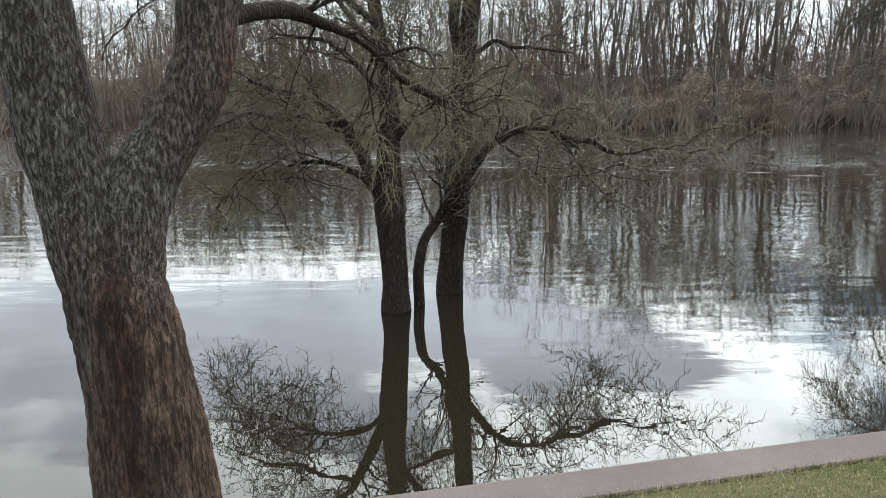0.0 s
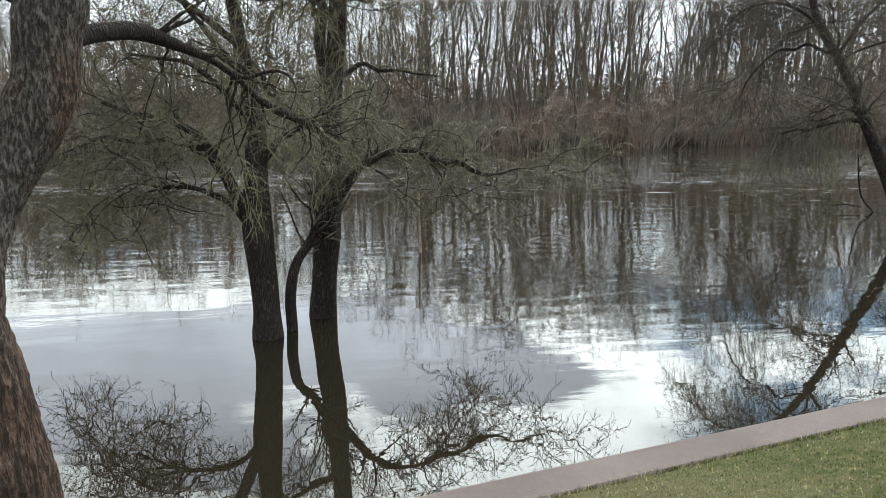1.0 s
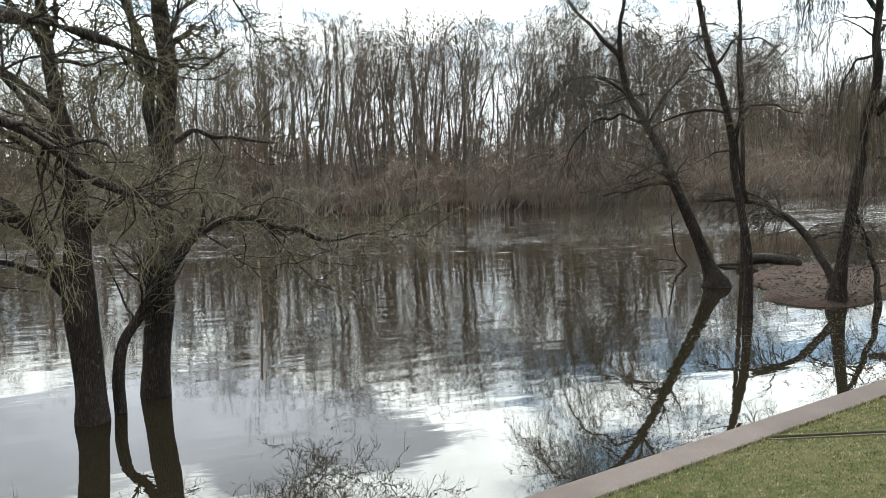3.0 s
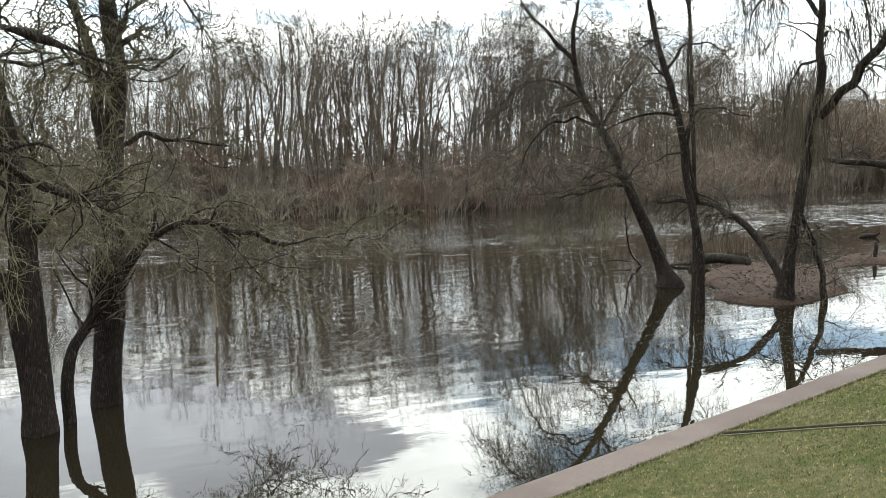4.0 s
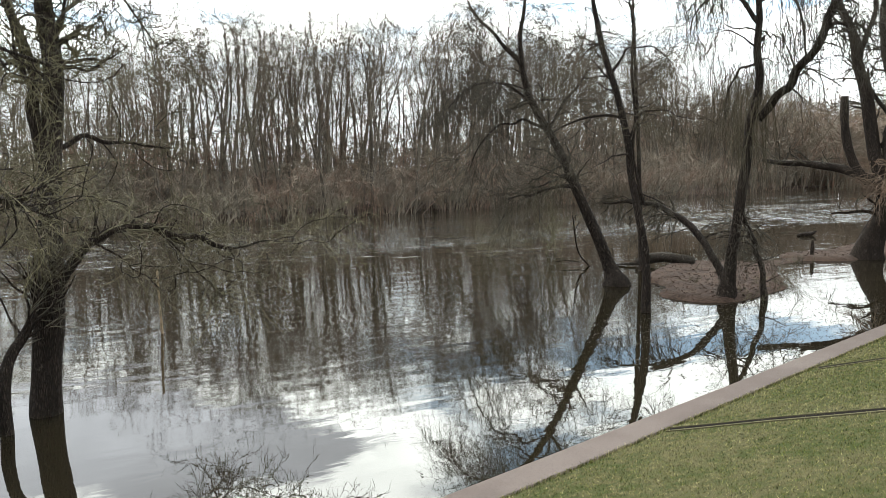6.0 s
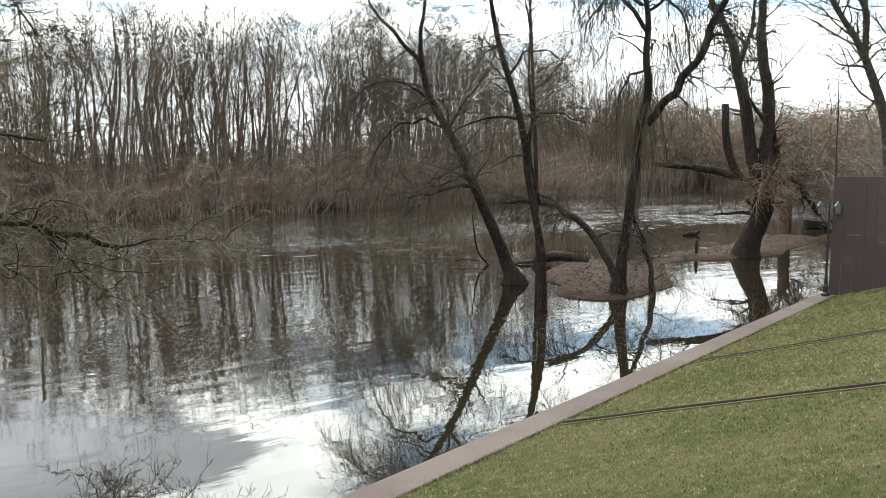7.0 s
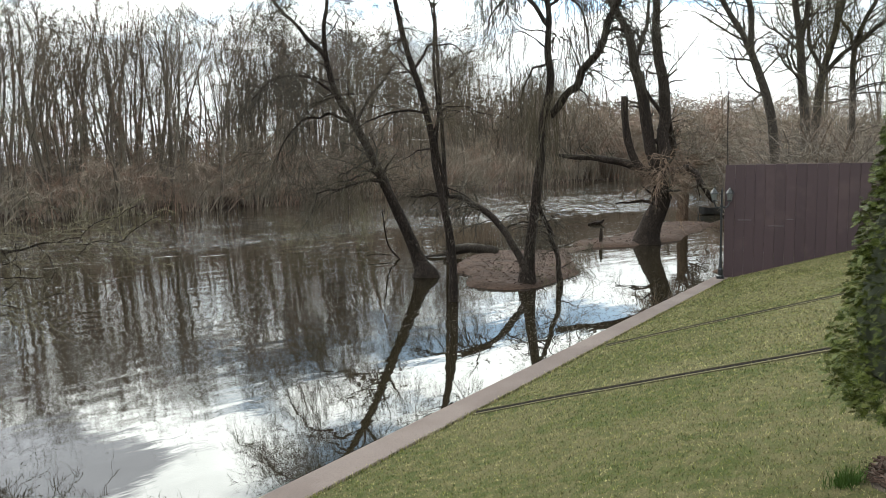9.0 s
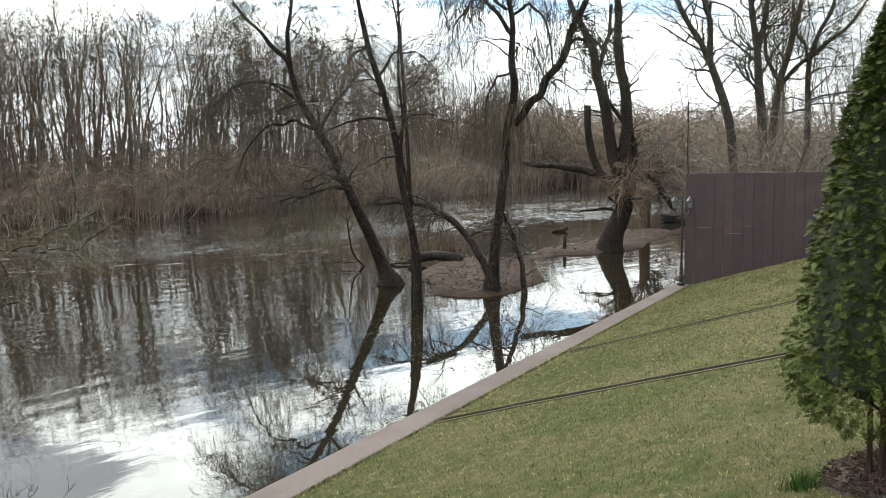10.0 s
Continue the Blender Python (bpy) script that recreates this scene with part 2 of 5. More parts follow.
    col = k.mix(k.ramp(fine, 0.42, 0.75, 0.0, 0.18), col, (0.21, 0.175, 0.145))
    col = k.mix(flake, (0.034, 0.025, 0.020), col)
    k.val(bsdf.inputs["Base Color"], col)
    bsdf.inputs["Roughness"].default_value = 0.9
    bump(k, bsdf, k.math("ADD", k.math("MULTIPLY", flake, 1.2), k.math("MULTIPLY", fine, 0.5)), 1.0, 0.014)
    return mat


MAT_OLD_BARK = flaky_bark()
MAT_BARK = bark("dark_bark", (0.082, 0.058, 0.046), (0.021, 0.015, 0.012), (0.150, 0.120, 0.094), 1.2)
MAT_GREY_BARK = bark("grey_bark", (0.145, 0.122, 0.100), (0.045, 0.036, 0.029), (0.24, 0.21, 0.17), 1.2)
MAT_PALE_BARK = bark("pale_bark", (0.20, 0.125, 0.08), (0.07, 0.045, 0.03), (0.28, 0.19, 0.13), 1.2)
MAT_TWIG = twig_stuff("willow_twigs", (0.100, 0.083, 0.057), (0.160, 0.136, 0.088), (0.155, 0.134, 0.077))
MAT_TWIG_DARK = twig_stuff("dark_twigs", (0.072, 0.060, 0.046), (0.112, 0.094, 0.069), (0.120, 0.096, 0.062))
MAT_WOODS = twig_stuff("far_wood_stems", (0.128, 0.104, 0.082), (0.195, 0.163, 0.125), (0.185, 0.134, 0.098))
MAT_THICKET = twig_stuff("far_thicket_stems", (0.215, 0.172, 0.134), (0.300, 0.246, 0.188), (0.300, 0.186, 0.138))


# ---- mesh helpers ----
def mesh_of(name, verts, faces, mat, smooth=False):
    """A mesh from an array of places and an array of faces of one size, or a list of such arrays."""
    me = bpy.data.meshes.new(name)
    verts = np.asarray(verts, np.float32)
    groups = [np.asarray(f, np.int32) for f in (faces if isinstance(faces, list) else [faces]) if len(f)]
    loops = np.concatenate([g.ravel() for g in groups])
    sizes = np.concatenate([np.full(len(g), g.shape[1], np.int32) for g in groups])
    me.vertices.add(len(verts))
    me.vertices.foreach_set("co", verts.ravel())
    me.loops.add(len(loops))
    me.loops.foreach_set("vertex_index", loops)
    me.polygons.add(len(sizes))
    me.polygons.foreach_set("loop_start", np.concatenate([[0], np.cumsum(sizes)[:-1]]).astype(np.int32))
    me.polygons.foreach_set("loop_total", sizes)
    me.polygons.foreach_set("use_smooth", np.full(len(sizes), smooth))
    me.materials.append(mat)
    me.update(calc_edges=True)
    me.validate()
    return me


def part(name, bm, mat, parent, label=""):
    """Links a bmesh as one mesh object under a thing or a part."""
    me = bpy.data.meshes.new(name)
    bm.to_mesh(me)
    bm.free()
    me.materials.append(mat)
    ob = new(name, me)
    ob.parent = parent
    if label:
        tagged(ob, label)
    return ob


def under(name, me, parent, label=""):
    ob = new(name, me)
    ob.parent = parent
    if label:
        tagged(ob, label)
    return ob


def thing(name, x, y, z, label, category, group="", turn=0.0):
    ob = new(name)
    ob.matrix_world = pose(x, y, z, 0, 0, turn)
    ob.empty_display_size = 0.2
    return tagged(ob, label, category, group)


def box(bm, lo, hi, bevel=0.0):
    """A box between two corners, with its edges rounded."""
    got = bmesh.ops.create_cube(bm, size=1.0)["verts"]
    for v in got:
        v.co = Vector([lo[i] + (v.co[i] + 0.5) * (hi[i] - lo[i]) for i in range(3)])
    if bevel:
        edges = list({e for v in got for e in v.link_edges})
        bmesh.ops.bevel(bm, geom=edges, offset=bevel, segments=1, affect="EDGES")


def turned(bm, rings, sides=16, centre=(0, 0)):
    """A lathe: rings of (radius, z), closed at both ends."""
    rows = []
    for r, z in rings:
        rows.append([bm.verts.new((centre[0] + r * math.cos(2 * math.pi * i / sides), centre[1] + r * math.sin(2 * math.pi * i / sides), z)) for i in range(sides)])
    for a, b in zip(rows, rows[1:]):
        for i in range(sides):
            bm.faces.new((a[i], a[(i + 1) % sides], b[(i + 1) % sides], b[i]))
    bm.faces.new(rows[0][::-1])
    bm.faces.new(rows[-1])


def smooth_path(points, n):
    """A smooth line through a few places, as n places at even steps."""
    p = np.array(points, float)
    p = np.vstack([2 * p[0] - p[1], p, 2 * p[-1] - p[-2]])
    out = []
    for i in range(1, len(p) - 2):
        a, b, c, d = p[i - 1], p[i], p[i + 1], p[i + 2]
        for s in np.linspace(0, 1, 12, endpoint=False):
            out.append(0.5 * (2 * b + (c - a) * s + (2 * a - 5 * b + 4 * c - d) * s**2 + (3 * b - a - 3 * c + d) * s**3))
    out.append(p[-2])
    out = np.array(out)
    at = np.concatenate([[0], np.cumsum(np.linalg.norm(np.diff(out[:, :3], axis=0), axis=1))])
    want = np.linspace(0, at[-1], n)
    return np.stack([np.interp(want, at, out[:, i]) for i in range(out.shape[1])], 1)


def tubes(paths, radii, sides):
    """Tubes round many lines of the same number of places: (lines, places, 3) and (lines, places)."""
    paths, radii = np.asarray(paths, float), np.asarray(radii, float)
    m, n = paths.shape[:2]
    tang = np.gradient(paths, axis=1)
    tang /= np.linalg.norm(tang, axis=2, keepdims=True) + 1e-9
    ref = np.where(np.abs(tang[:, :1, 2:3]) > 0.8, [[[1.0, 0, 0]]], [[[0, 0, 1.0]]])
    u = np.cross(tang, np.broadcast_to(ref, tang.shape))
    u /= np.linalg.norm(u, axis=2, keepdims=True) + 1e-9
    v = np.cross(tang, u)
    a = np.arange(sides) * 2 * np.pi / sides
    ring = u[:, :, None] * np.cos(a)[:, None] + v[:, :, None] * np.sin(a)[:, None]
    verts = paths[:, :, None] + ring * radii[:, :, None, None]
    i = np.arange(m * n * sides).reshape(m, n, sides)
    j = np.roll(i, -1, axis=2)
    quads = np.stack([i[:, :-1], j[:, :-1], j[:, 1:], i[:, 1:]], -1).reshape(-1, 4)
    return verts.reshape(-1, 3), quads


def joined(bits):
    """Joins (verts, faces) pairs of one face size."""
    base, vs, fs = 0, [], []
    for v, f in bits:
        vs.append(v)
        fs.append(f + base)
        base += len(v)
    return np.concatenate(vs), np.concatenate(fs)


def sprout(rng, paths, radii, count, since, length, angle, thick, places, wobble, pull, taper=0.25, up=None):
    """Side shoots on given branches. since: from what share of the branch on; length, angle (degrees), thick (share of the
    branch's thickness): ranges; pull: how much each step bends up (or down)."""
    m, n = paths.shape[:2]
    size = np.linalg.norm(np.diff(paths, axis=1), axis=2).sum(1)
    who = rng.choice(m, count, p=size / size.sum())
    s = since + (1 - since) * rng.random(count) ** 0.8
    f = s * (n - 1)
    i = np.minimum(f.astype(int), n - 2)
    f = (f - i)[:, None]
    a, b = paths[who, i], paths[who, i + 1]
    here = a + (b - a) * f
    thickness = (radii[who, i] * (1 - f[:, 0]) + radii[who, i + 1] * f[:, 0])
    way = (b - a) / (np.linalg.norm(b - a, axis=1, keepdims=True) + 1e-9)
    side = np.cross(way, rng.normal(size=(count, 3)))
    side /= np.linalg.norm(side, axis=1, keepdims=True) + 1e-9
    if up is not None:
        side = side + np.array([0, 0, up])
        side /= np.linalg.norm(side, axis=1, keepdims=True) + 1e-9
    ang = np.radians(rng.uniform(*angle, count))[:, None]
    way = way * np.cos(ang) + side * np.sin(ang)
    long = rng.uniform(*length, count) * (1.15 - 0.5 * s)
    out = np.empty((count, places, 3))
    out[:, 0] = here
    for t in range(1, places):
        way = way + rng.normal(size=(count, 3)) * wobble
        way[:, 2] += pull
        way /= np.linalg.norm(way, axis=1, keepdims=True) + 1e-9
        out[:, t] = out[:, t - 1] + way * (long / (places - 1))[:, None]
    r = np.minimum(thickness * rng.uniform(*thick, count), thickness * 0.85)
    return out, r[:, None] * np.linspace(1, taper, places)


def slivers(rng, paths, radii):
    """The finest shoots as flat three-cornered blades, one for each line."""
    a, b = paths[:, 0], paths[:, -1]
    side = np.cross(b - a, rng.normal(size=a.shape))
    side /= np.linalg.norm(side, axis=1, keepdims=True) + 1e-9
    w = radii[:, :1] * side
    mid = paths[:, paths.shape[1] // 2]
    verts = np.stack([a - w, a + w, mid + w * 0.7, b, mid - w * 0.7], 1).reshape(-1, 3)
    i = np.arange(len(a))[:, None] * 5
    return verts, np.concatenate([i + [[0, 1, 2]], i + [[0, 2, 4]], i + [[4, 2, 3]]])


def blades(rng, paths, radii):
    """Fine shoots far off: one three-cornered blade for each line."""
    a, b = paths[:, 0], paths[:, -1]
    side = np.cross(b - a, rng.normal(size=a.shape))
    side /= np.linalg.norm(side, axis=1, keepdims=True) + 1e-9
    w = radii[:, :1] * side
    return np.stack([a - w, a + w, b], 1).reshape(-1, 3), np.arange(3 * len(a)).reshape(-1, 3)


def limb_mesh(name, points, mat, sides=10, places=24, knots=0.0, seed=0):
    """A limb along a few places (x, y, z, radius), with an uneven girth."""
    line = smooth_path(points, places)
    v, f = tubes(line[None, :, :3], line[None, :, 3], sides)
    if knots:
        c = np.repeat(line[:, :3], sides, axis=0)
        rng = np.random.default_rng(seed)
        ph = rng.uniform(0, 6.28, 8)
        h = v[:, 2]
        a = np.arctan2(v[:, 1] - c[:, 1], v[:, 0] - c[:, 0])
        k = np.sin(3 * a + 2.1 * h + ph[0]) * 0.5 + np.sin(5 * a - 3.3 * h + ph[1]) * 0.35 + np.sin(2 * a + 7 * h + ph[2]) * 0.4
        v = c + (v - c) * (1 + knots * k[:, None])
    ends = [np.array([list(range(sides))[::-1]]), np.array([list(range(len(v) - sides, len(v)))])]
    return mesh_of(name, v, [f, *ends], mat, True), line


# ---- the ground, the river and the lawn ----
KERB = np.column_stack([np.linspace(-20, 20, 121), 4.394 + 0.2213 * np.linspace(-20, 20, 121)])
FAR_BANK = np.array([(-500, 62), (-52, 48.4), (-30, 48.3), (-19, 47.2), (-5.3, 45.9), (8.2, 46.4), (20.2, 47.4), (36, 50.1), (56, 54.5), (78, 60.4), (139, 81), (500, 240)], float)


def kerb_y(x):
    return np.interp(x, KERB[:, 0], KERB[:, 1])


def away(p, a, b):
    """How far places lie from the stretch between a and b."""
    a, b = np.array(a, float), np.array(b, float)
    s = np.clip(((p - a) @ (b - a)) / ((b - a) @ (b - a)), 0, 1)[:, None]
    return np.linalg.norm(p - (a + (b - a) * s), axis=1)


def rough(p, size):
    return np.array([noise.noise((q[0] / size, q[1] / size, 0.3)) for q in p])


def step(x):
    x = np.clip(x, 0, 1)
    return x * x * (3 - 2 * x)


def bank_gap(p):
    """How far places lie inland of the far bank (below zero: over the river)."""
    return (p[:, 1] - np.interp(p[:, 0], FAR_BANK[:, 0], FAR_BANK[:, 1])) * 0.82


def ground_z(p):
    wob = rough(p, 1.7) * 0.5 + rough(p, 0.6) * 0.2
    inland = bank_gap(p) - 1.8 + wob
    z = -0.9 + 1.3 * step((inland + 2.5) / 4.0) + 0.012 * np.maximum(inland, 0)
    island = wob * 0.55 + np.maximum(1.4 - away(p, (13.2, 11.95), (15.0, 12.7)), 1.9 - away(p, (15.0, 13.1), (16.9, 14.6)))
    neck = 0.75 + wob * 0.4 - away(p, (16.6, 14.6), (21.6, 14.9))
    spit = 1.35 + wob * 0.5 - np.minimum(away(p, (21.4, 14.9), (23.6, 14.6)), away(p, (23.6, 14.6), (29.6, 16.6)))
    shore = 0.5 + wob * 0.4 - away(p, (17.9, 8.9), (26.0, 11.2))
    right = np.minimum(p[:, 0] - 30.0, 14 + 0.05 * p[:, 0] - p[:, 1]) + wob
    for rise, top in ((island, 0.10), (neck, 0.06), (spit, 0.12), (shore, 0.12), (right, 0.3)):
        z = np.maximum(z, -0.9 + (0.9 + top) * step((rise + 0.9) / 1.5))
    return z + np.where(z > -0.5, rough(p, 0.33) * 0.035, 0)


def grid(xs, ys, height):
    x, y = np.meshgrid(xs, ys)
    p = np.stack([x.ravel(), y.ravel()], 1)
    v = np.column_stack([p, height(p)])
    i = np.arange(len(p)).reshape(x.shape)
    return v, np.stack([i[:-1, :-1], i[:-1, 1:], i[1:, 1:], i[1:, :-1]], -1).reshape(-1, 4)


xs = np.unique(np.concatenate([np.linspace(-900, -80, 12), np.linspace(-80, 9, 60), np.linspace(9, 32, 150), np.linspace(32, 80, 36), np.linspace(80, 900, 12)]))
ys = np.unique(np.concatenate([np.linspace(-900, -40, 8), np.linspace(-40, 6, 12), np.linspace(6, 19.5, 100), np.linspace(19.5, 100, 76), np.linspace(100, 1200, 16)]))
v, f = grid(xs, ys, ground_z)
tagged(new("ground", mesh_of("ground", v, f, MAT_GROUND, True)), "brown leaf-littered river bed, banks and flooded islet", "ground", kind="structure")
v, f = grid(np.linspace(-900, 900, 3), np.linspace(-300, 1200, 3), lambda p: np.zeros(len(p)))
tagged(new("water", mesh_of("water", v, f, MAT_WATER)), "calm brown flooded river mirroring sky and bare trees", "river", kind="structure")


def lawn_z(x, y):
    s = (kerb_y(x) - 0.36 - y) * 0.98
    return 0.29 + 0.285 * np.minimum(s, 9) + 0.012 * np.sin(x * 1.7 + y) * np.clip(s, 0, 1)


def make_lawn():
    us = np.concatenate([np.linspace(0, 12, 60), [16, 24, 60]])
    cols = np.concatenate([[-200, -60, -16], np.linspace(-10, 20, 121), [30, 60]])
    v = []
    for u in us:
        for x in cols:
            y = float(kerb_y(x)) - 0.34 - u
            v.append((x, y, float(lawn_z(x, y))))
    i = np.arange(len(v)).reshape(len(us), len(cols))
    f = np.stack([i[:-1, :-1], i[1:, :-1], i[1:, 1:], i[:-1, 1:]], -1).reshape(-1, 4)
    tagged(new("lawn", mesh_of("lawn", v, f, MAT_LAWN, True)), "sloping spring lawn of patchy green and straw-coloured grass", "lawn", kind="structure")


make_lawn()


def make_kerb():
    """The low concrete wall between lawn and water, with rounded top edges."""
    prof = [(0.0, -0.95), (0.0, 0.28), (-0.02, 0.3), (-0.34, 0.305), (-0.36, 0.29), (-0.36, -0.3)]
    n = len(KERB)
    tang = np.gradient(KERB, axis=0)
    nor = np.stack([-tang[:, 1], tang[:, 0]], 1)
    nor /= np.linalg.norm(nor, axis=1, keepdims=True)
    v = np.array([(KERB[i, 0] + nor[i, 0] * o, KERB[i, 1] + nor[i, 1] * o, z) for i in range(n) for o, z in prof])
    i = np.arange(len(v)).reshape(n, len(prof))
    f = np.stack([i[:-1, :-1], i[1:, :-1], i[1:, 1:], i[:-1, 1:]], -1).reshape(-1, 4)
    tagged(new("kerb", mesh_of("kerb", v, f, MAT_KERB)), "low pinkish-brown concrete retaining wall along the water", "kerb", kind="structure")


make_kerb()


# ---- bare trees ----
def crooked(pts, rng):
    """Limbs bend a little at every step."""
    out = [pts[0]]
    for a, b in zip(pts, pts[1:]):
        a, b = np.array(a), np.array(b)
        off = np.append(rng.normal(size=3) * 0.05 * np.linalg.norm((b - a)[:3]), 0)
        out += [tuple((a + b) / 2 + off), tuple(b)]
    return out


def bare_tree(name, x, y, label, limbs, bark_mat, twig_mat, seed, shoots, z=0.0, category="tree", group="", low=0.0):
    """limbs: (part name, places (x, y, z, radius) from the foot); shoots: rows of (count, since, length, angle, thick, wobble,
    pull), each grown on the one before, the first on the limbs; the last row are the finest. low: no shoot starts under this."""
    rng = np.random.default_rng(seed)
    ob = thing(name, x, y, z, label, category, group)
    lines, bends = [], np.random.default_rng(seed + 500)
    for i, (kind, pts) in enumerate(limbs):
        big = kind == "trunk"
        pts = pts if big else crooked(pts, bends)
        me, line = limb_mesh(kind, pts, bark_mat, 18 if big else 9, 60 if big else 26, 0.07 if big else 0.06, seed + i)
        under(kind, me, ob)
        if big and line[-1, 2] > 1:
            line = line[line[:, 2] > 0.32 * line[-1, 2] + low]
        lines.append(smooth_path(line, 16))
    lines = np.array(lines)
    paths, radii = lines[:, :, :3], lines[:, :, 3]
    bits, fine = [], []
    thin = np.concatenate([paths[1:, 4:12], paths[1:, 8:]]) if len(paths) > 1 else paths[:, ::2]
    thinr = np.concatenate([radii[1:, 4:12], radii[1:, 8:]]) if len(paths) > 1 else radii[:, ::2]
    for level, (count, since, length, angle, thick, wobble, pull) in enumerate(shoots):
        last = level == len(shoots) - 1
        places = (9, 7, 5, 4)[min(level, 3)]
        kids, kr = sprout(rng, paths, radii, count, since, length, angle, thick, places, wobble, pull)
        kr = np.maximum(kr, (0.006, 0.004, 0.0027, 0.0022)[min(level, 3)])
        if last or level == 2:
            fine.append(slivers(rng, kids, kr * 1.25))
        else:
            bits.append(tubes(kids, kr, 5 if level == 0 else 3))
        if level == 0:
            bv, bf = bits.pop()
            tagged(under("branchwork", mesh_of("branchwork", bv, bf, bark_mat, True), ob), kind="stuff")
        if level == 0:
            paths, radii = np.concatenate([kids[:, 1:], thin]), np.concatenate([kr[:, 1:], thinr * 0.5])
        else:
            paths, radii = kids, kr
    v, f = joined(bits)
    v2, f2 = joined(fine)
    ob2 = under("crown", mesh_of("crown", np.concatenate([v, v2]), [f, f2 + len(v)], twig_mat), ob)
    tagged(ob2, kind="stuff")
    return ob


def along(points, r0, r1, bend=1.0):
    """Adds a radius that runs from r0 to r1 to a few places."""
    n = len(points) - 1
    return [(*p, r0 + (r1 - r0) * (i / n) ** bend) for i, p in enumerate(points)]


# two alders of the flooded bank, with a bowed sapling between
bare_tree("tree", -0.54, 9.26, "dark bare tree standing in floodwater with drooping lower limbs", [
    ("trunk", [(0.033, -0.003, -0.96, 0.221), (-0.004, 0.005, 0, 0.197), (-0.006, 0.007, 0.288, 0.165), (-0.018, 0.01, 0.576, 0.161), (-0.052, 0.015, 1.2, 0.183), (-0.055, 0.02, 1.758, 0.154), (-0.033, 0.025, 2.432, 0.12), (-0.084, 0.03, 2.978, 0.096), (-0.173, 0.035, 3.551, 0.082), (-0.282, 0.14, 4.604, 0.058), (-0.335, 0.247, 5.947, 0.019)]),
    ("limb", along([(-0.119, 0.017, 1.438), (-0.38, -0.074, 1.967), (-0.567, -0.119, 2.306), (-0.729, -0.165, 2.502), (-1.09, -0.259, 2.652), (-1.607, -0.353, 2.825)], 0.0817, 0.0192)),
    ("limb", along([(-0.135, 0.017, 1.36), (-0.387, 0.116, 1.657), (-0.719, 0.214, 1.797), (-1.057, 0.311, 1.831), (-1.324, 0.359, 1.772), (-1.702, 0.406, 1.603)], 0.0480, 0.0096)),
    ("limb", along([(-0.026, 0.022, 2.018), (0.1, -0.073, 2.217), (0.275, -0.168, 2.417), (0.472, -0.311, 2.541), (0.852, -0.455, 2.634)], 0.0577, 0.0192)),
    ("limb", along([(-0.107, 0.031, 3.073), (-0.428, 0.323, 3.443), (-0.835, 0.52, 4.002), (-1.057, 0.623, 4.762)], 0.0528, 0.0144)),
    ("limb", along([(-0.577, -0.119, 2.306), (-0.917, 0.219, 2.414), (-1.347, 0.412, 2.348), (-1.83, 0.605, 2.423), (-2.398, 0.701, 2.208)], 0.0432, 0.0115)),
    ("limb", along([(-0.059, 0.027, 2.594), (-0.363, -0.258, 2.969), (-0.71, -0.447, 3.246), (-1.29, -0.541, 3.32)], 0.0432, 0.0115)),
    ("limb", along([(-1.038, 0.311, 1.832), (-1.473, 0.312, 1.882), (-1.943, 0.262, 1.604), (-2.308, 0.211, 1.109)], 0.0135, 0.0038)),
    ("limb", along([(-0.7, 0.214, 1.798), (-1.188, 0.024, 1.973), (-1.659, -0.073, 1.714), (-2.024, -0.173, 1.22)], 0.0135, 0.0038)),
    ("limb", along([(-0.17, 0.034, 3.455), (-0.736, -0.057, 3.914), (-1.321, 0.042, 4.131), (-2.08, 0.137, 3.86)], 0.0432, 0.0115)),
    ("limb", along([(-0.221, 0.087, 4.03), (-0.671, -0.147, 4.687), (-1.258, -0.239, 4.953), (-1.923, -0.24, 4.735)], 0.0384, 0.0115)),
], MAT_BARK, MAT_TWIG, 11, [
    (170, 0.30, (0.4, 1.3), (30, 85), (0.22, 0.45), 0.32, 0.02),
    (1500, 0.1, (0.25, 0.85), (25, 80), (0.35, 0.65), 0.34, -0.03),
    (6500, 0.1, (0.12, 0.42), (20, 75), (0.5, 0.8), 0.30, -0.04),
    (12000, 0.1, (0.06, 0.24), (20, 65), (0.6, 0.9), 0.2, -0.03)], low=0.8, group="flooded trees")
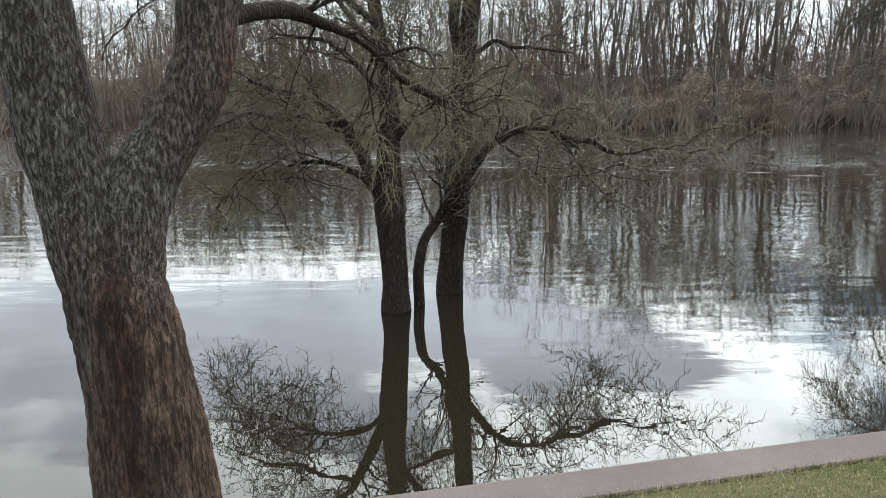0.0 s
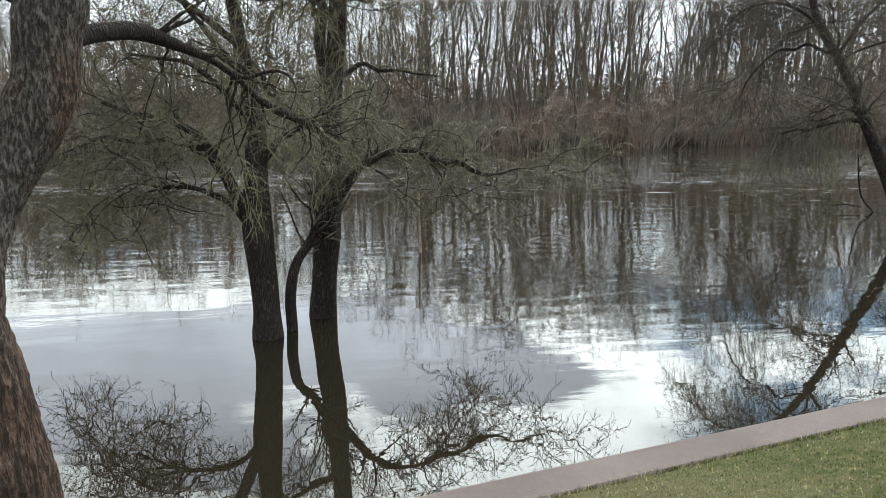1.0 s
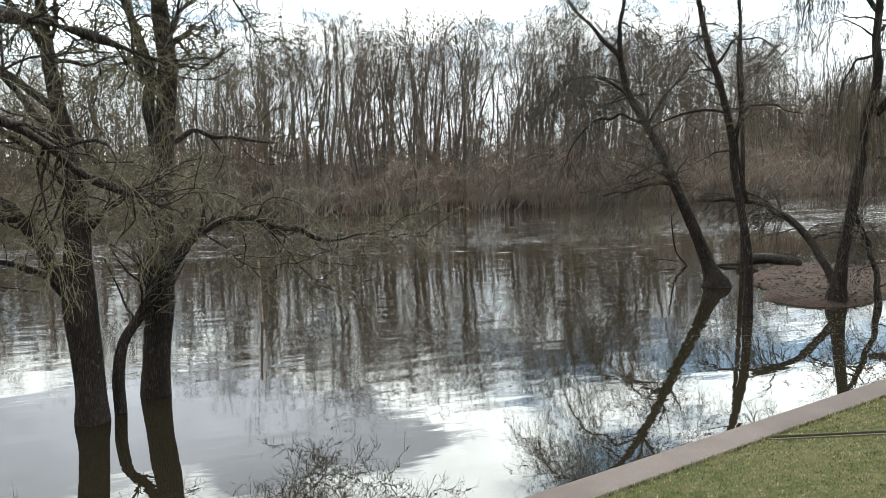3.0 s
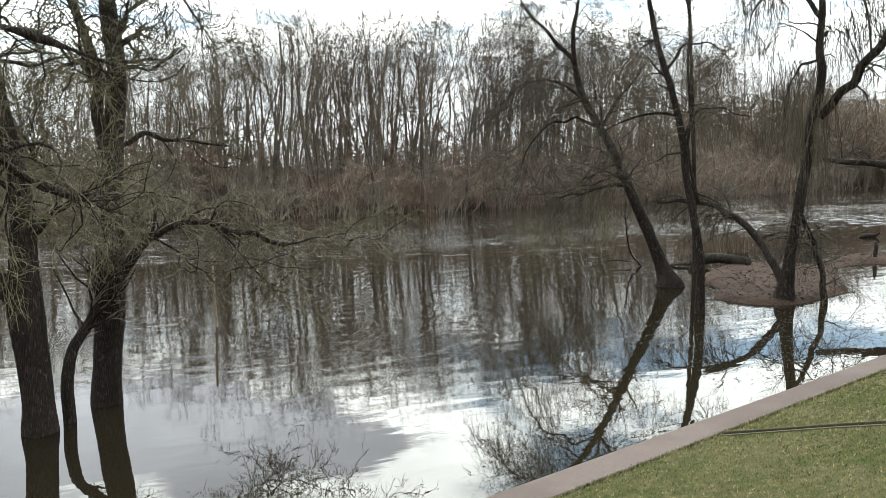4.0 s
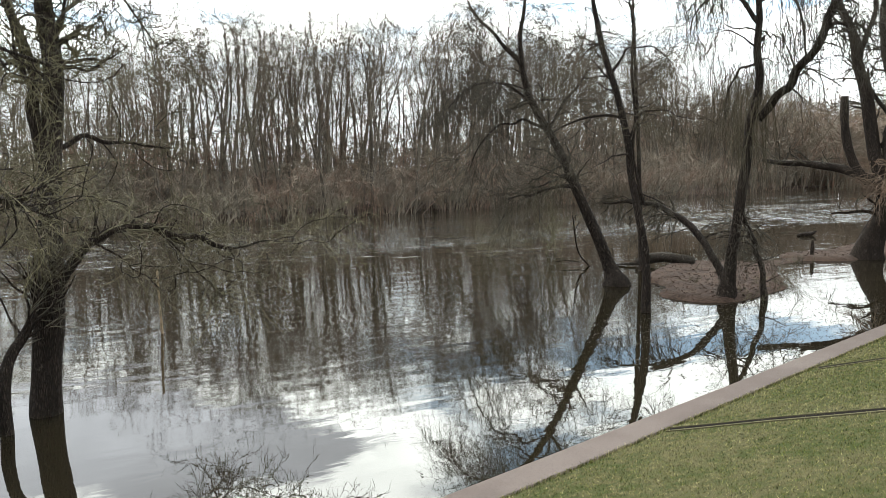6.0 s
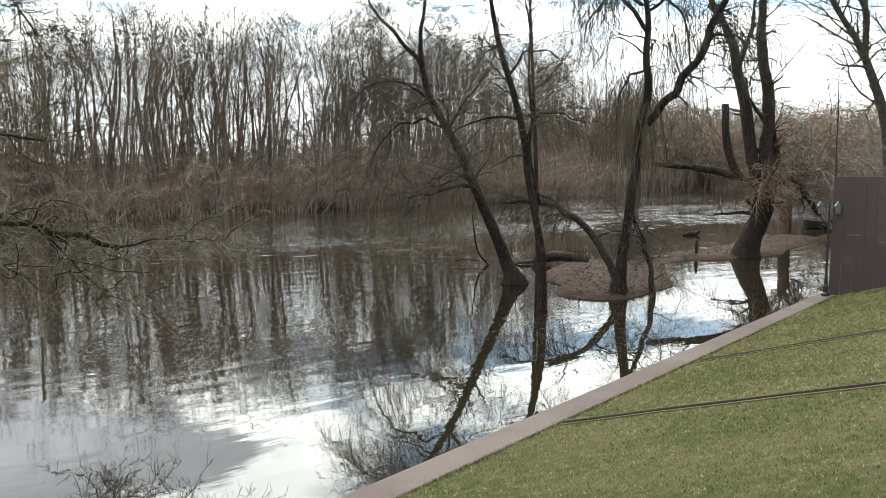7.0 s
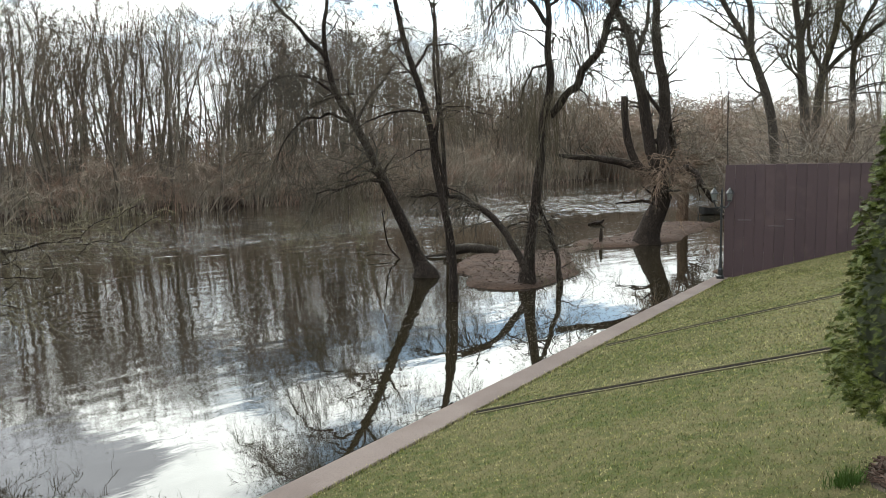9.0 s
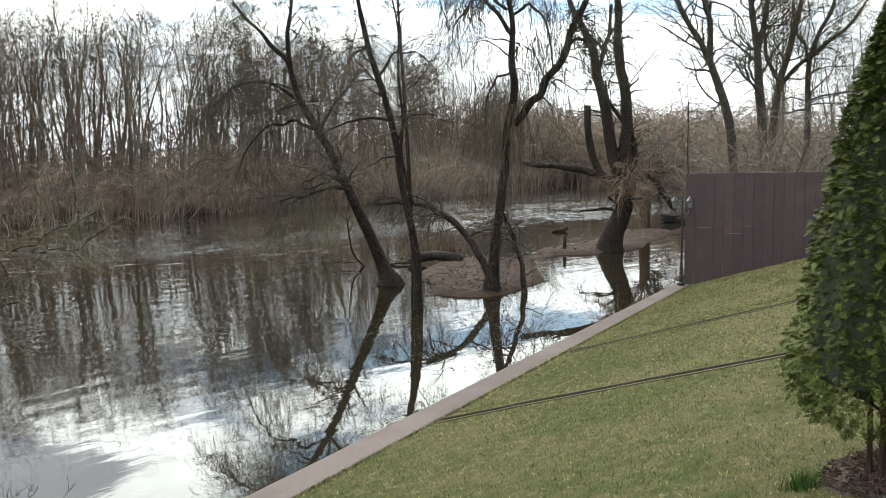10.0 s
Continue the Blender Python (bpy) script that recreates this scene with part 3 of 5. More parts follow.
bare_tree("tree", 0.13, 10.09, "dark bare forked tree in floodwater with one long crooked limb", [
    ("trunk", [(0.019, -0.012, -0.968, 0.232), (0.02, -0.004, 0.001, 0.184), (0.064, 0.001, 0.593, 0.165), (0.15, 0.008, 1.362, 0.16), (0.191, 0.013, 2.032, 0.136), (0.226, 0.02, 2.866, 0.126), (0.297, 0.025, 3.538, 0.116), (0.341, 0.03, 4.14, 0.111), (0.274, 0.036, 4.854, 0.097), (0.24, 0.048, 6.209, 0.048)]),
    ("limb", along([(0.172, 0.021, 3.01), (0.09, 0.026, 3.607), (0.065, 0.032, 4.255), (-0.113, 0.037, 4.839), (-0.43, 0.047, 5.989)], 0.0823, 0.0387)),
    ("limb", along([(0.16, 0.008, 1.362), (0.395, -0.086, 1.779), (0.598, -0.133, 2.03), (0.835, -0.181, 2.166), (1.318, -0.181, 2.194), (1.837, -0.184, 2.041), (2.271, -0.186, 1.864)], 0.0726, 0.0290)),
    ("limb", along([(2.251, -0.186, 1.863), (2.665, -0.186, 1.938), (3.269, -0.188, 1.855)], 0.0174, 0.0058)),
    ("limb", along([(0.616, -0.133, 2.06), (0.915, -0.232, 1.85), (1.256, -0.283, 1.563)], 0.0174, 0.0058)),
    ("limb", along([(1.367, -0.182, 2.167), (1.52, -0.232, 1.98), (1.704, -0.283, 1.736), (2.1, -0.336, 1.268)], 0.0213, 0.0058)),
    ("limb", along([(0.199, 0.016, 2.333), (-0.199, 0.309, 2.605), (-0.6, 0.603, 2.974), (-0.913, 0.802, 3.541)], 0.0484, 0.0145)),
    ("limb", along([(0.265, 0.022, 3.11), (0.645, 0.216, 3.317), (1.132, 0.312, 3.239), (1.717, 0.407, 3.164)], 0.0387, 0.0116)),
    ("limb", along([(0.276, 0.038, 5.048), (0.564, 0.04, 5.35), (0.908, 0.038, 5.218), (1.214, 0.034, 4.843), (1.523, 0.03, 4.371)], 0.0290, 0.0077)),
], MAT_BARK, MAT_TWIG, 12, [
    (120, 0.28, (0.5, 1.5), (30, 85), (0.22, 0.45), 0.32, 0.02),
    (1300, 0.1, (0.25, 0.85), (25, 80), (0.35, 0.65), 0.34, -0.03),
    (6000, 0.1, (0.12, 0.42), (20, 75), (0.5, 0.8), 0.30, -0.04),
    (11000, 0.1, (0.06, 0.24), (20, 65), (0.6, 0.9), 0.2, -0.03)], low=0.8, group="flooded trees")
bare_tree("sapling", -0.25, 9.48, "thin bowed sapling leaning out of the floodwater", [
    ("trunk", [(0.037, -0.006, -0.867, 0.082), (0.003, 0.002, 0, 0.072), (-0.005, 0.054, 0.434, 0.068), (0.068, 0.153, 0.802, 0.064), (0.251, 0.299, 1.069, 0.056), (0.357, 0.398, 1.323, 0.039), (0.388, 0.45, 1.749, 0.014)]),
], MAT_BARK, MAT_TWIG_DARK, 13, [
    (26, 0.3, (0.4, 1.1), (25, 60), (0.3, 0.5), 0.14, 0.05),
    (180, 0.2, (0.2, 0.6), (25, 55), (0.4, 0.6), 0.14, 0.03),
    (900, 0.1, (0.1, 0.35), (15, 50), (0.6, 0.9), 0.14, 0.02)])

# the leaning willow, the slim tree and the trees of the islet
bare_tree("tree", 12.74, 14.06, "leaning bare willow in floodwater with hanging twigs", [
    ("trunk", [(0.1, -0.06, -0.9, 0.361), (-0.07, 0.04, -0.00, 0.362), (-0.09, 0.06, 0.14, 0.266), (-0.20, 0.16, 0.50, 0.163), (-0.32, 0.26, 0.90, 0.144), (-0.58, 0.48, 1.69, 0.126), (-0.74, 0.62, 2.16, 0.120), (-0.95, 0.78, 2.79, 0.108), (-1.20, 0.98, 3.48, 0.096), (-1.49, 1.19, 4.10, 0.090), (-1.72, 1.36, 4.64, 0.078), (-1.85, 1.45, 5.29, 0.066)]),
    ("limb", [(-1.83, 1.44, 5.21, 0.063), (-1.88, 1.47, 5.77, 0.056), (-1.88, 1.47, 6.17, 0.049), (-1.80, 1.41, 6.69, 0.042), (-1.72, 1.36, 7.35, 0.028), (-1.65, 1.31, 8.25, 0.014)]),
    ("limb", [(-1.84, 1.44, 5.27, 0.063), (-2.07, 1.60, 5.66, 0.056), (-2.37, 1.80, 6.09, 0.042), (-2.67, 1.98, 6.41, 0.035), (-2.89, 2.13, 6.79, 0.028), (-3.01, 2.66, 7.38, 0.014)]),
    ("limb", [(-1.39, 1.12, 3.83, 0.039), (-1.82, 1.43, 4.07, 0.035), (-2.16, 1.90, 3.97, 0.027), (-2.47, 2.33, 3.52, 0.022), (-2.61, 2.66, 2.90, 0.014)]),
    ("limb", [(-1.65, 1.31, 4.44, 0.034), (-2.19, 1.44, 4.82, 0.029), (-2.73, 1.55, 4.92, 0.024), (-3.27, 1.65, 4.77, 0.019), (-3.77, 1.71, 4.30, 0.014)]),
    ("limb", [(-0.83, 0.68, 2.38, 0.049), (-1.44, 0.78, 2.39, 0.035), (-2.00, 0.94, 2.21, 0.027), (-2.49, 1.16, 2.13, 0.020)]),
    ("limb", [(-1.34, 1.08, 3.79, 0.042), (-0.92, 1.14, 4.32, 0.036), (-0.55, 1.10, 4.75, 0.029), (-0.17, 0.92, 5.32, 0.022)]),
], MAT_BARK, MAT_TWIG_DARK, 14, [
    (90, 0.12, (0.6, 1.8), (30, 85), (0.2, 0.4), 0.26, -0.05),
    (900, 0.12, (0.4, 1.2), (20, 75), (0.35, 0.6), 0.24, -0.10),
    (7000, 0.1, (0.25, 0.8), (15, 60), (0.5, 0.8), 0.2, -0.13),
    (15000, 0.1, (0.12, 0.4), (15, 50), (0.6, 0.9), 0.16, -0.08)], group="flooded trees")
bare_tree("tree", 10.67, 11.06, "slim bare tree rising out of the floodwater", [
    ("trunk", [(0.059, -0.034, -0.998, 0.127), (0.02, -0.025, 0.001, 0.100), (0.014, -0.041, 0.735, 0.084), (-0.03, -0.014, 1.311, 0.081), (-0.134, 0.059, 1.996, 0.070), (-0.239, 0.143, 2.68, 0.067), (-0.298, 0.182, 3.344, 0.067), (-0.454, 0.311, 4.227, 0.063), (-0.666, 0.486, 5.106, 0.056), (-0.811, 0.593, 5.956, 0.046), (-1.079, 0.73, 7.734, 0.021)]),
    ("limb", along([(-0.298, 0.182, 3.344), (-0.201, 0.085, 3.716), (-0.085, -0.024, 3.899), (0.238, -0.335, 3.903), (0.633, -0.524, 3.753)], 0.0311, 0.0078)),
    ("limb", along([(-0.393, 0.263, 3.796), (-0.818, 0.663, 3.832), (-1.223, 1.061, 3.646), (-1.58, 1.246, 3.375)], 0.0289, 0.0078)),
    ("limb", along([(-0.538, 0.371, 4.668), (-0.332, 0.164, 5.1), (-0.01, -0.135, 5.115), (0.37, -0.293, 4.797)], 0.0289, 0.0078)),
    ("limb", along([(-0.693, 0.509, 5.216), (-0.899, 0.707, 5.073), (-1.14, 0.948, 4.684)], 0.0256, 0.0078)),
    ("limb", along([(-0.242, 0.143, 2.769), (-0.092, 0.018, 2.342), (0.24, -0.295, 2.102)], 0.0200, 0.0067)),
    ("limb", along([(-0.028, 0.016, 2.111), (-0.037, 0.253, 3.776), (0.006, 0.38, 5.556), (-0.054, 0.393, 7.11)], 0.0355, 0.0122)),
], MAT_BARK, MAT_TWIG_DARK, 15, [
    (50, 0.05, (0.5, 1.3), (35, 85), (0.25, 0.42), 0.22, -0.05),
    (420, 0.15, (0.3, 0.9), (20, 65), (0.4, 0.6), 0.2, -0.06),
    (2200, 0.1, (0.2, 0.5), (15, 55), (0.5, 0.8), 0.16, -0.05),
    (4500, 0.1, (0.1, 0.3), (15, 50), (0.6, 0.9), 0.14, -0.05)], group="flooded trees")
weeping = bare_tree("tree", 13.17, 11.15, "bare three-stemmed weeping willow at the islet's edge with an arching stem", [
    ("trunk", [(-0.01, 0.03, -0.34, 0.276), (-0.01, 0.03, 0.18, 0.202), (0.01, 0.01, 0.46, 0.147), (0.06, -0.05, 1.16, 0.110), (0.12, -0.12, 1.80, 0.106), (0.16, -0.17, 2.43, 0.102), (0.20, -0.22, 2.93, 0.096), (0.23, -0.26, 3.68, 0.092), (0.30, -0.34, 4.10, 0.087), (0.34, -0.39, 4.65, 0.083), (0.30, -0.34, 5.17, 0.078), (0.32, -0.36, 5.92, 0.064), (0.28, -0.31, 6.42, 0.060), (0.22, -0.25, 7.14, 0.042), (0.19, -0.20, 8.09, 0.019)]),
    ("limb", [(-0.05, 0.08, 0.44, 0.085), (0.07, 0.55, 0.91, 0.082), (0.16, 1.04, 1.35, 0.079), (0.13, 1.51, 1.67, 0.075), (0.08, 1.99, 1.89, 0.067), (-0.00, 2.50, 1.98, 0.052), (-0.23, 2.98, 2.04, 0.037), (-0.47, 3.46, 1.98, 0.021)]),
    ("limb", [(0.53, -0.47, -0.25, 0.09), (0.53, -0.47, 0.23, 0.069), (0.52, -0.45, 0.40, 0.060), (0.56, -0.34, 0.80, 0.056), (0.49, -0.26, 1.19, 0.056), (0.32, -0.21, 1.51, 0.051), (0.16, -0.17, 1.82, 0.046)]),
    ("limb", [(0.33, -0.38, 3.79, 0.077), (0.45, -0.52, 4.00, 0.089), (0.46, -1.03, 4.41, 0.088), (0.45, -1.52, 5.00, 0.080), (0.41, -1.83, 5.62, 0.073), (0.41, -2.17, 6.13, 0.066), (0.38, -2.50, 6.73, 0.036)]),
    ("limb", [(0.30, -0.35, 5.75, 0.051), (0.36, -0.09, 6.04, 0.052), (0.37, 0.21, 6.37, 0.046), (0.36, 0.53, 6.69, 0.040), (0.16, 1.04, 7.00, 0.033), (-0.14, 1.65, 6.93, 0.027)]),
    ("limb", [(0.24, -0.26, 6.30, 0.038), (0.25, 0.19, 6.62, 0.033), (0.11, 0.65, 6.61, 0.026), (-0.03, 0.96, 6.21, 0.020), (-0.13, 1.06, 5.70, 0.013)]),
    ("limb", [(0.31, -0.35, 6.17, 0.038), (0.29, -0.81, 6.34, 0.031), (0.31, -1.17, 6.05, 0.025), (0.34, -1.37, 5.44, 0.019), (0.37, -1.42, 4.86, 0.012)]),
    ("limb", [(0.42, -1.66, 5.30, 0.037), (0.51, -1.96, 5.50, 0.030), (0.61, -2.30, 5.41, 0.024), (0.68, -2.59, 5.04, 0.012)]),
    ("limb", [(0.33, -0.37, 4.96, 0.032), (0.40, 0.16, 4.90, 0.026), (0.35, 0.38, 4.53, 0.020), (0.38, 0.50, 3.78, 0.013)]),
], MAT_BARK, MAT_TWIG_DARK, 16, [
    (84, 0.2, (0.5, 1.4), (30, 85), (0.2, 0.4), 0.26, -0.06),
    (700, 0.12, (0.4, 1.2), (20, 65), (0.35, 0.6), 0.18, -0.18),
    (3200, 0.1, (0.3, 0.9), (15, 45), (0.5, 0.8), 0.14, -0.18),
    (5000, 0.1, (0.12, 0.42), (15, 45), (0.6, 0.9), 0.14, -0.12)], low=1.4, group="flooded trees")


def hanging_twigs(tree, tops, seed):
    """Long strands that hang straight down from the limbs. tops: rows of (strands, place, spread, shortest, longest)."""
    rng = np.random.default_rng(seed)
    lines = []
    for count, (x, y, z), spread, short, long in tops:
        for _ in range(count):
            p = np.array([x, y, z]) + rng.normal(size=3) * spread * (1, 1, 0.45)
            d = rng.normal(size=2) * 0.10
            size = rng.uniform(short, long)
            s = np.linspace(0, 1, 9)
            line = np.column_stack([p[0] + d[0] * np.sqrt(s) * 2, p[1] + d[1] * np.sqrt(s) * 2, p[2] + 0.12 * np.sin(s * 3) - size * s])
            line[1:, :2] += np.cumsum(rng.normal(size=(8, 2)) * 0.022, axis=0)
            lines.append(line)
    lines = np.array(lines)
    radii = np.linspace(0.0065, 0.0028, 9)[None] * rng.uniform(0.7, 1.3, (len(lines), 1))
    k, kr = sprout(rng, lines, radii, 5 * len(lines), 0.1, (0.08, 0.34), (12, 40), (0.5, 0.8), 4, 0.10, -0.16)
    v, f = tubes(lines, radii, 3)
    v2, f2 = slivers(rng, k, np.maximum(kr, 0.0028))
    tagged(under("weeping_crown", mesh_of("weeping_crown", np.concatenate([v, v2]), [f, f2 + len(v)], MAT_TWIG_DARK), tree, "long thin hanging twigs"), kind="stuff")


hanging_twigs(weeping, [
    (60, (0.3, -0.3, 4.3), 0.22, 0.8, 2.3), (50, (0.3, 0.2, 4.9), 0.25, 0.8, 2.0), (60, (0.38, -0.9, 5.6), 0.30, 0.6, 1.7),
    (55, (0.36, -1.4, 6.0), 0.30, 0.5, 1.6), (50, (0.1, 0.7, 6.7), 0.30, 0.4, 1.2), (46, (-0.1, 1.1, 6.6), 0.35, 0.4, 1.3),
    (46, (-0.2, 1.7, 7.0), 0.35, 0.4, 1.1), (50, (0.45, -2.0, 6.1), 0.35, 0.4, 1.4), (40, (0.7, -2.4, 5.6), 0.25, 0.4, 1.2),
    (60, (0.3, -0.5, 6.8), 0.45, 0.5, 1.5), (40, (0.25, -0.25, 3.4), 0.18, 0.5, 1.3), (50, (0.5, -1.7, 7.2), 0.4, 0.5, 1.5)], 81)
pollard = bare_tree("pollard_willow", 22.49, 13.76, "thick pollarded willow on a spit with a shaggy head of shoots", [
    ("trunk", [(-0.11, 0.21, -0.44, 0.520), (-0.06, 0.13, -0.02, 0.487), (-0.04, 0.09, 0.27, 0.420), (0.03, -0.02, 0.65, 0.353), (0.12, -0.16, 1.04, 0.319), (0.20, -0.30, 1.47, 0.302), (0.22, -0.33, 1.89, 0.335), (0.20, -0.31, 2.30, 0.302), (0.18, -0.27, 2.64, 0.185)]),
    ("limb", [(0.14, -0.20, 2.36, 0.215), (0.01, 0.01, 3.02, 0.195), (-0.04, 0.10, 3.62, 0.195), (-0.13, 0.24, 4.77, 0.176), (-0.29, 0.50, 5.93, 0.156), (-0.43, 0.70, 7.00, 0.127), (-0.59, 0.95, 7.62, 0.107), (-0.77, 1.21, 8.23, 0.088), (-0.94, 1.45, 9.15, 0.049)]),
    ("limb", [(0.21, -0.32, 2.30, 0.234), (0.19, -0.28, 3.61, 0.195), (0.22, -0.33, 4.75, 0.185), (0.12, -0.16, 6.04, 0.166), (0.06, -0.06, 7.02, 0.137), (0.07, -0.08, 8.14, 0.117), (0.07, -0.09, 9.38, 0.059)]),
    ("limb", [(0.20, -0.30, 4.22, 0.069), (0.03, -0.02, 4.69, 0.062), (-0.09, 0.17, 5.06, 0.055), (-0.14, 0.25, 5.71, 0.034)]),
    ("limb", [(0.51, -0.23, 2.35, 0.138), (0.71, -0.38, 3.10, 0.119), (0.67, -0.31, 3.67, 0.099), (0.44, -0.31, 4.22, 0.079)]),
    ("limb", [(0.09, -0.12, 2.30, 0.137), (-0.25, 0.43, 2.57, 0.137), (-0.77, 1.21, 2.82, 0.117), (-1.38, 2.05, 2.93, 0.088), (-1.79, 2.58, 3.04, 0.049)]),
    ("limb", [(0.28, -0.43, 2.35, 0.137), (0.59, -0.98, 2.53, 0.117), (0.74, -1.25, 2.29, 0.107), (0.87, -1.49, 1.82, 0.098), (0.99, -1.73, 1.39, 0.059)]),
    ("limb", [(0.24, -0.37, 5.48, 0.021), (0.48, -0.78, 6.11, 0.016), (0.75, -1.26, 6.80, 0.012)]),
    ("limb", [(-0.26, 0.45, 5.81, 0.078), (-0.18, 0.32, 6.54, 0.068), (-0.08, 0.15, 7.25, 0.059), (-0.05, 0.11, 8.15, 0.039)]),
], MAT_BARK, MAT_TWIG_DARK, 17, [
    (70, 0.12, (0.5, 1.7), (35, 85), (0.12, 0.28), 0.28, 0.03),
    (420, 0.1, (0.4, 1.2), (20, 70), (0.35, 0.6), 0.26, 0.0),
    (1700, 0.1, (0.25, 0.7), (15, 60), (0.5, 0.8), 0.2, -0.04),
    (2800, 0.1, (0.12, 0.4), (15, 50), (0.6, 0.9), 0.16, -0.05)])


stub, _ = limb_mesh("stub", [(-0.05, 0.12, 2.27, 0.137), (-0.25, 0.43, 2.74, 0.137), (-0.39, 0.64, 3.44, 0.127), (-0.45, 0.73, 4.25, 0.117), (-0.46, 0.75, 4.90, 0.117)], MAT_BARK, 10, 18, 0.12, 9)
under("stub", stub, pollard, "broken-off limb stub")


def make_pollard_head():
    """The shaggy head of thin shoots where the old willow was cut back."""
    rng = np.random.default_rng(27)
    head = smooth_path([(0.058, -0.216, 1.721, 0.381), (0.138, -0.363, 2.298, 0.432), (0.141, -0.396, 2.871, 0.33)], 8)[None]
    a, ar = sprout(rng, head[:, :, :3], head[:, :, 3], 130, 0.0, (0.7, 1.7), (45, 115), (0.03, 0.07), 8, 0.20, -0.13)
    a[:, 0] += (a[:, 1] - a[:, 0]) * 0.3
    b, br = sprout(rng, a[:, 1:], ar[:, 1:], 700, 0.15, (0.3, 0.9), (15, 55), (0.4, 0.7), 5, 0.16, -0.16)
    c, cr = sprout(rng, b, br, 1500, 0.1, (0.15, 0.45), (15, 50), (0.6, 0.9), 4, 0.14, -0.12)
    v, f = joined([tubes(a, np.maximum(ar, 0.006), 4), tubes(b, np.maximum(br, 0.0038), 3)])
    v2, f2 = slivers(rng, c, np.maximum(cr, 0.003))
    tagged(under("shaggy_head", mesh_of("shaggy_head", np.concatenate([v, v2]), [f, f2 + len(v)], MAT_SHOOTS), pollard, "pale tan drooping shoots"), kind="stuff")


MAT_SHOOTS = twig_stuff("pale_shoots", (0.15, 0.105, 0.078), (0.26, 0.19, 0.14), (0.23, 0.15, 0.10), 1.5)
make_pollard_head()


# ---- the far bank ----
def far_tree(rng, slim):
    """Places and faces of one bare tree one metre high: a slender stem, at times forked, under a fan of fine twigs."""
    t = np.linspace(0, 1, 9)
    stems, rads = [], []
    for i in range(rng.integers(1, 3)):
        lean = rng.normal(size=2) * 0.08
        high = 1.0 if i == 0 else rng.uniform(0.75, 0.98)
        stems.append(np.stack([lean[0] * t**1.4 + 0.018 * np.sin(t * 7 + rng.uniform(0, 6)), lean[1] * t**1.4 + 0.014 * np.sin(t * 6 + rng.uniform(0, 6)), t * high], 1))
        rads.append(0.0074 * (1 - t * 0.93) * slim * (1 if i == 0 else 0.75))
    line, rad = np.array(stems), np.array(rads)
    b, br = sprout(rng, line, rad, 10 * len(line), 0.38, (0.14, 0.34), (20, 52), (0.38, 0.65), 6, 0.16, 0.07)
    c, cr = sprout(rng, b, br, 84, 0.2, (0.07, 0.18), (20, 60), (0.45, 0.75), 3, 0.2, 0.04)
    c2, cr2 = sprout(rng, line[:, 5:], rad[:, 5:], 18, 0.0, (0.06, 0.16), (20, 60), (0.4, 0.7), 3, 0.14, 0.05)
    c, cr = np.concatenate([c, c2]), np.concatenate([cr, cr2])
    d, dr = sprout(rng, np.concatenate([c, c[:, :3]]), np.concatenate([cr, cr]), 320, 0.1, (0.03, 0.10), (15, 60), (0.5, 0.8), 3, 0.1, 0.04)
    low, lr = sprout(rng, line, rad, 80, 0.06, (0.04, 0.15), (35, 85), (0.15, 0.3), 3, 0.15, 0.0)
    quads = joined([tubes(line, rad, 5), tubes(b, br, 3)])
    tri = joined([blades(rng, c, np.maximum(cr, 0.0008)), blades(rng, d, np.maximum(dr, 0.00056)), blades(rng, low, np.maximum(lr, 0.0012))])
    q = quads[1]
    tris = np.concatenate([q[:, [0, 1, 2]], q[:, [0, 2, 3]]])
    return joined([(quads[0], tris), tri])


def far_shrub(rng):
    """Places and faces of one twiggy shrub about one metre high, with arching stems."""
    n = 11
    foot = rng.normal(size=(n, 2)) * 0.12
    out = foot * 2.5 + rng.normal(size=(n, 2)) * 0.30
    t = np.linspace(0, 1, 5)
    high = rng.uniform(0.45, 1.0, n)
    stem = np.empty((n, 5, 3))
    stem[:, :, :2] = foot[:, None] + out[:, None] * (t**1.5)[None, :, None]
    stem[:, :, 2] = high[:, None] * np.sin(t * rng.uniform(1.2, 2.1, (n, 1)))
    stem[:, 1:, :] += rng.normal(size=(n, 4, 3)) * 0.022
    rad = np.linspace(0.0055, 0.0018, 5)[None] * rng.uniform(0.6, 1.3, (n, 1))
    c, cr = sprout(rng, stem, rad, 180, 0.10, (0.07, 0.22), (20, 75), (0.5, 0.8), 4, 0.22, -0.01)
    d, dr = sprout(rng, c, cr, 430, 0.1, (0.04, 0.13), (20, 80), (0.5, 0.8), 3, 0.2, 0.0)
    v, q = tubes(stem, rad, 3)
    tris = np.concatenate([q[:, [0, 1, 2]], q[:, [0, 2, 3]]])
    return joined([(v, tris), blades(rng, c, np.maximum(cr, 0.0019)), blades(rng, d, np.maximum(dr, 0.0016))])


def scatter(name, kinds, spots, mat, label, category):
    """Joins turned and stretched repeats into one mesh: spots are (x, y, z, height, width, turn, kind)."""
    bits = []
    for x, y, z, h, w, a, which in spots:
        v, f = kinds[int(which) % len(kinds)]
        c, s = math.cos(a), math.sin(a)
        bits.append((np.column_stack([(v[:, 0] * c - v[:, 1] * s) * w + x, (v[:, 0] * s + v[:, 1] * c) * w + y, v[:, 2] * h + z]), f))
    v, f = joined(bits)
    return tagged(new(name, mesh_of(name, v, f, mat)), label, category, kind="stuff")


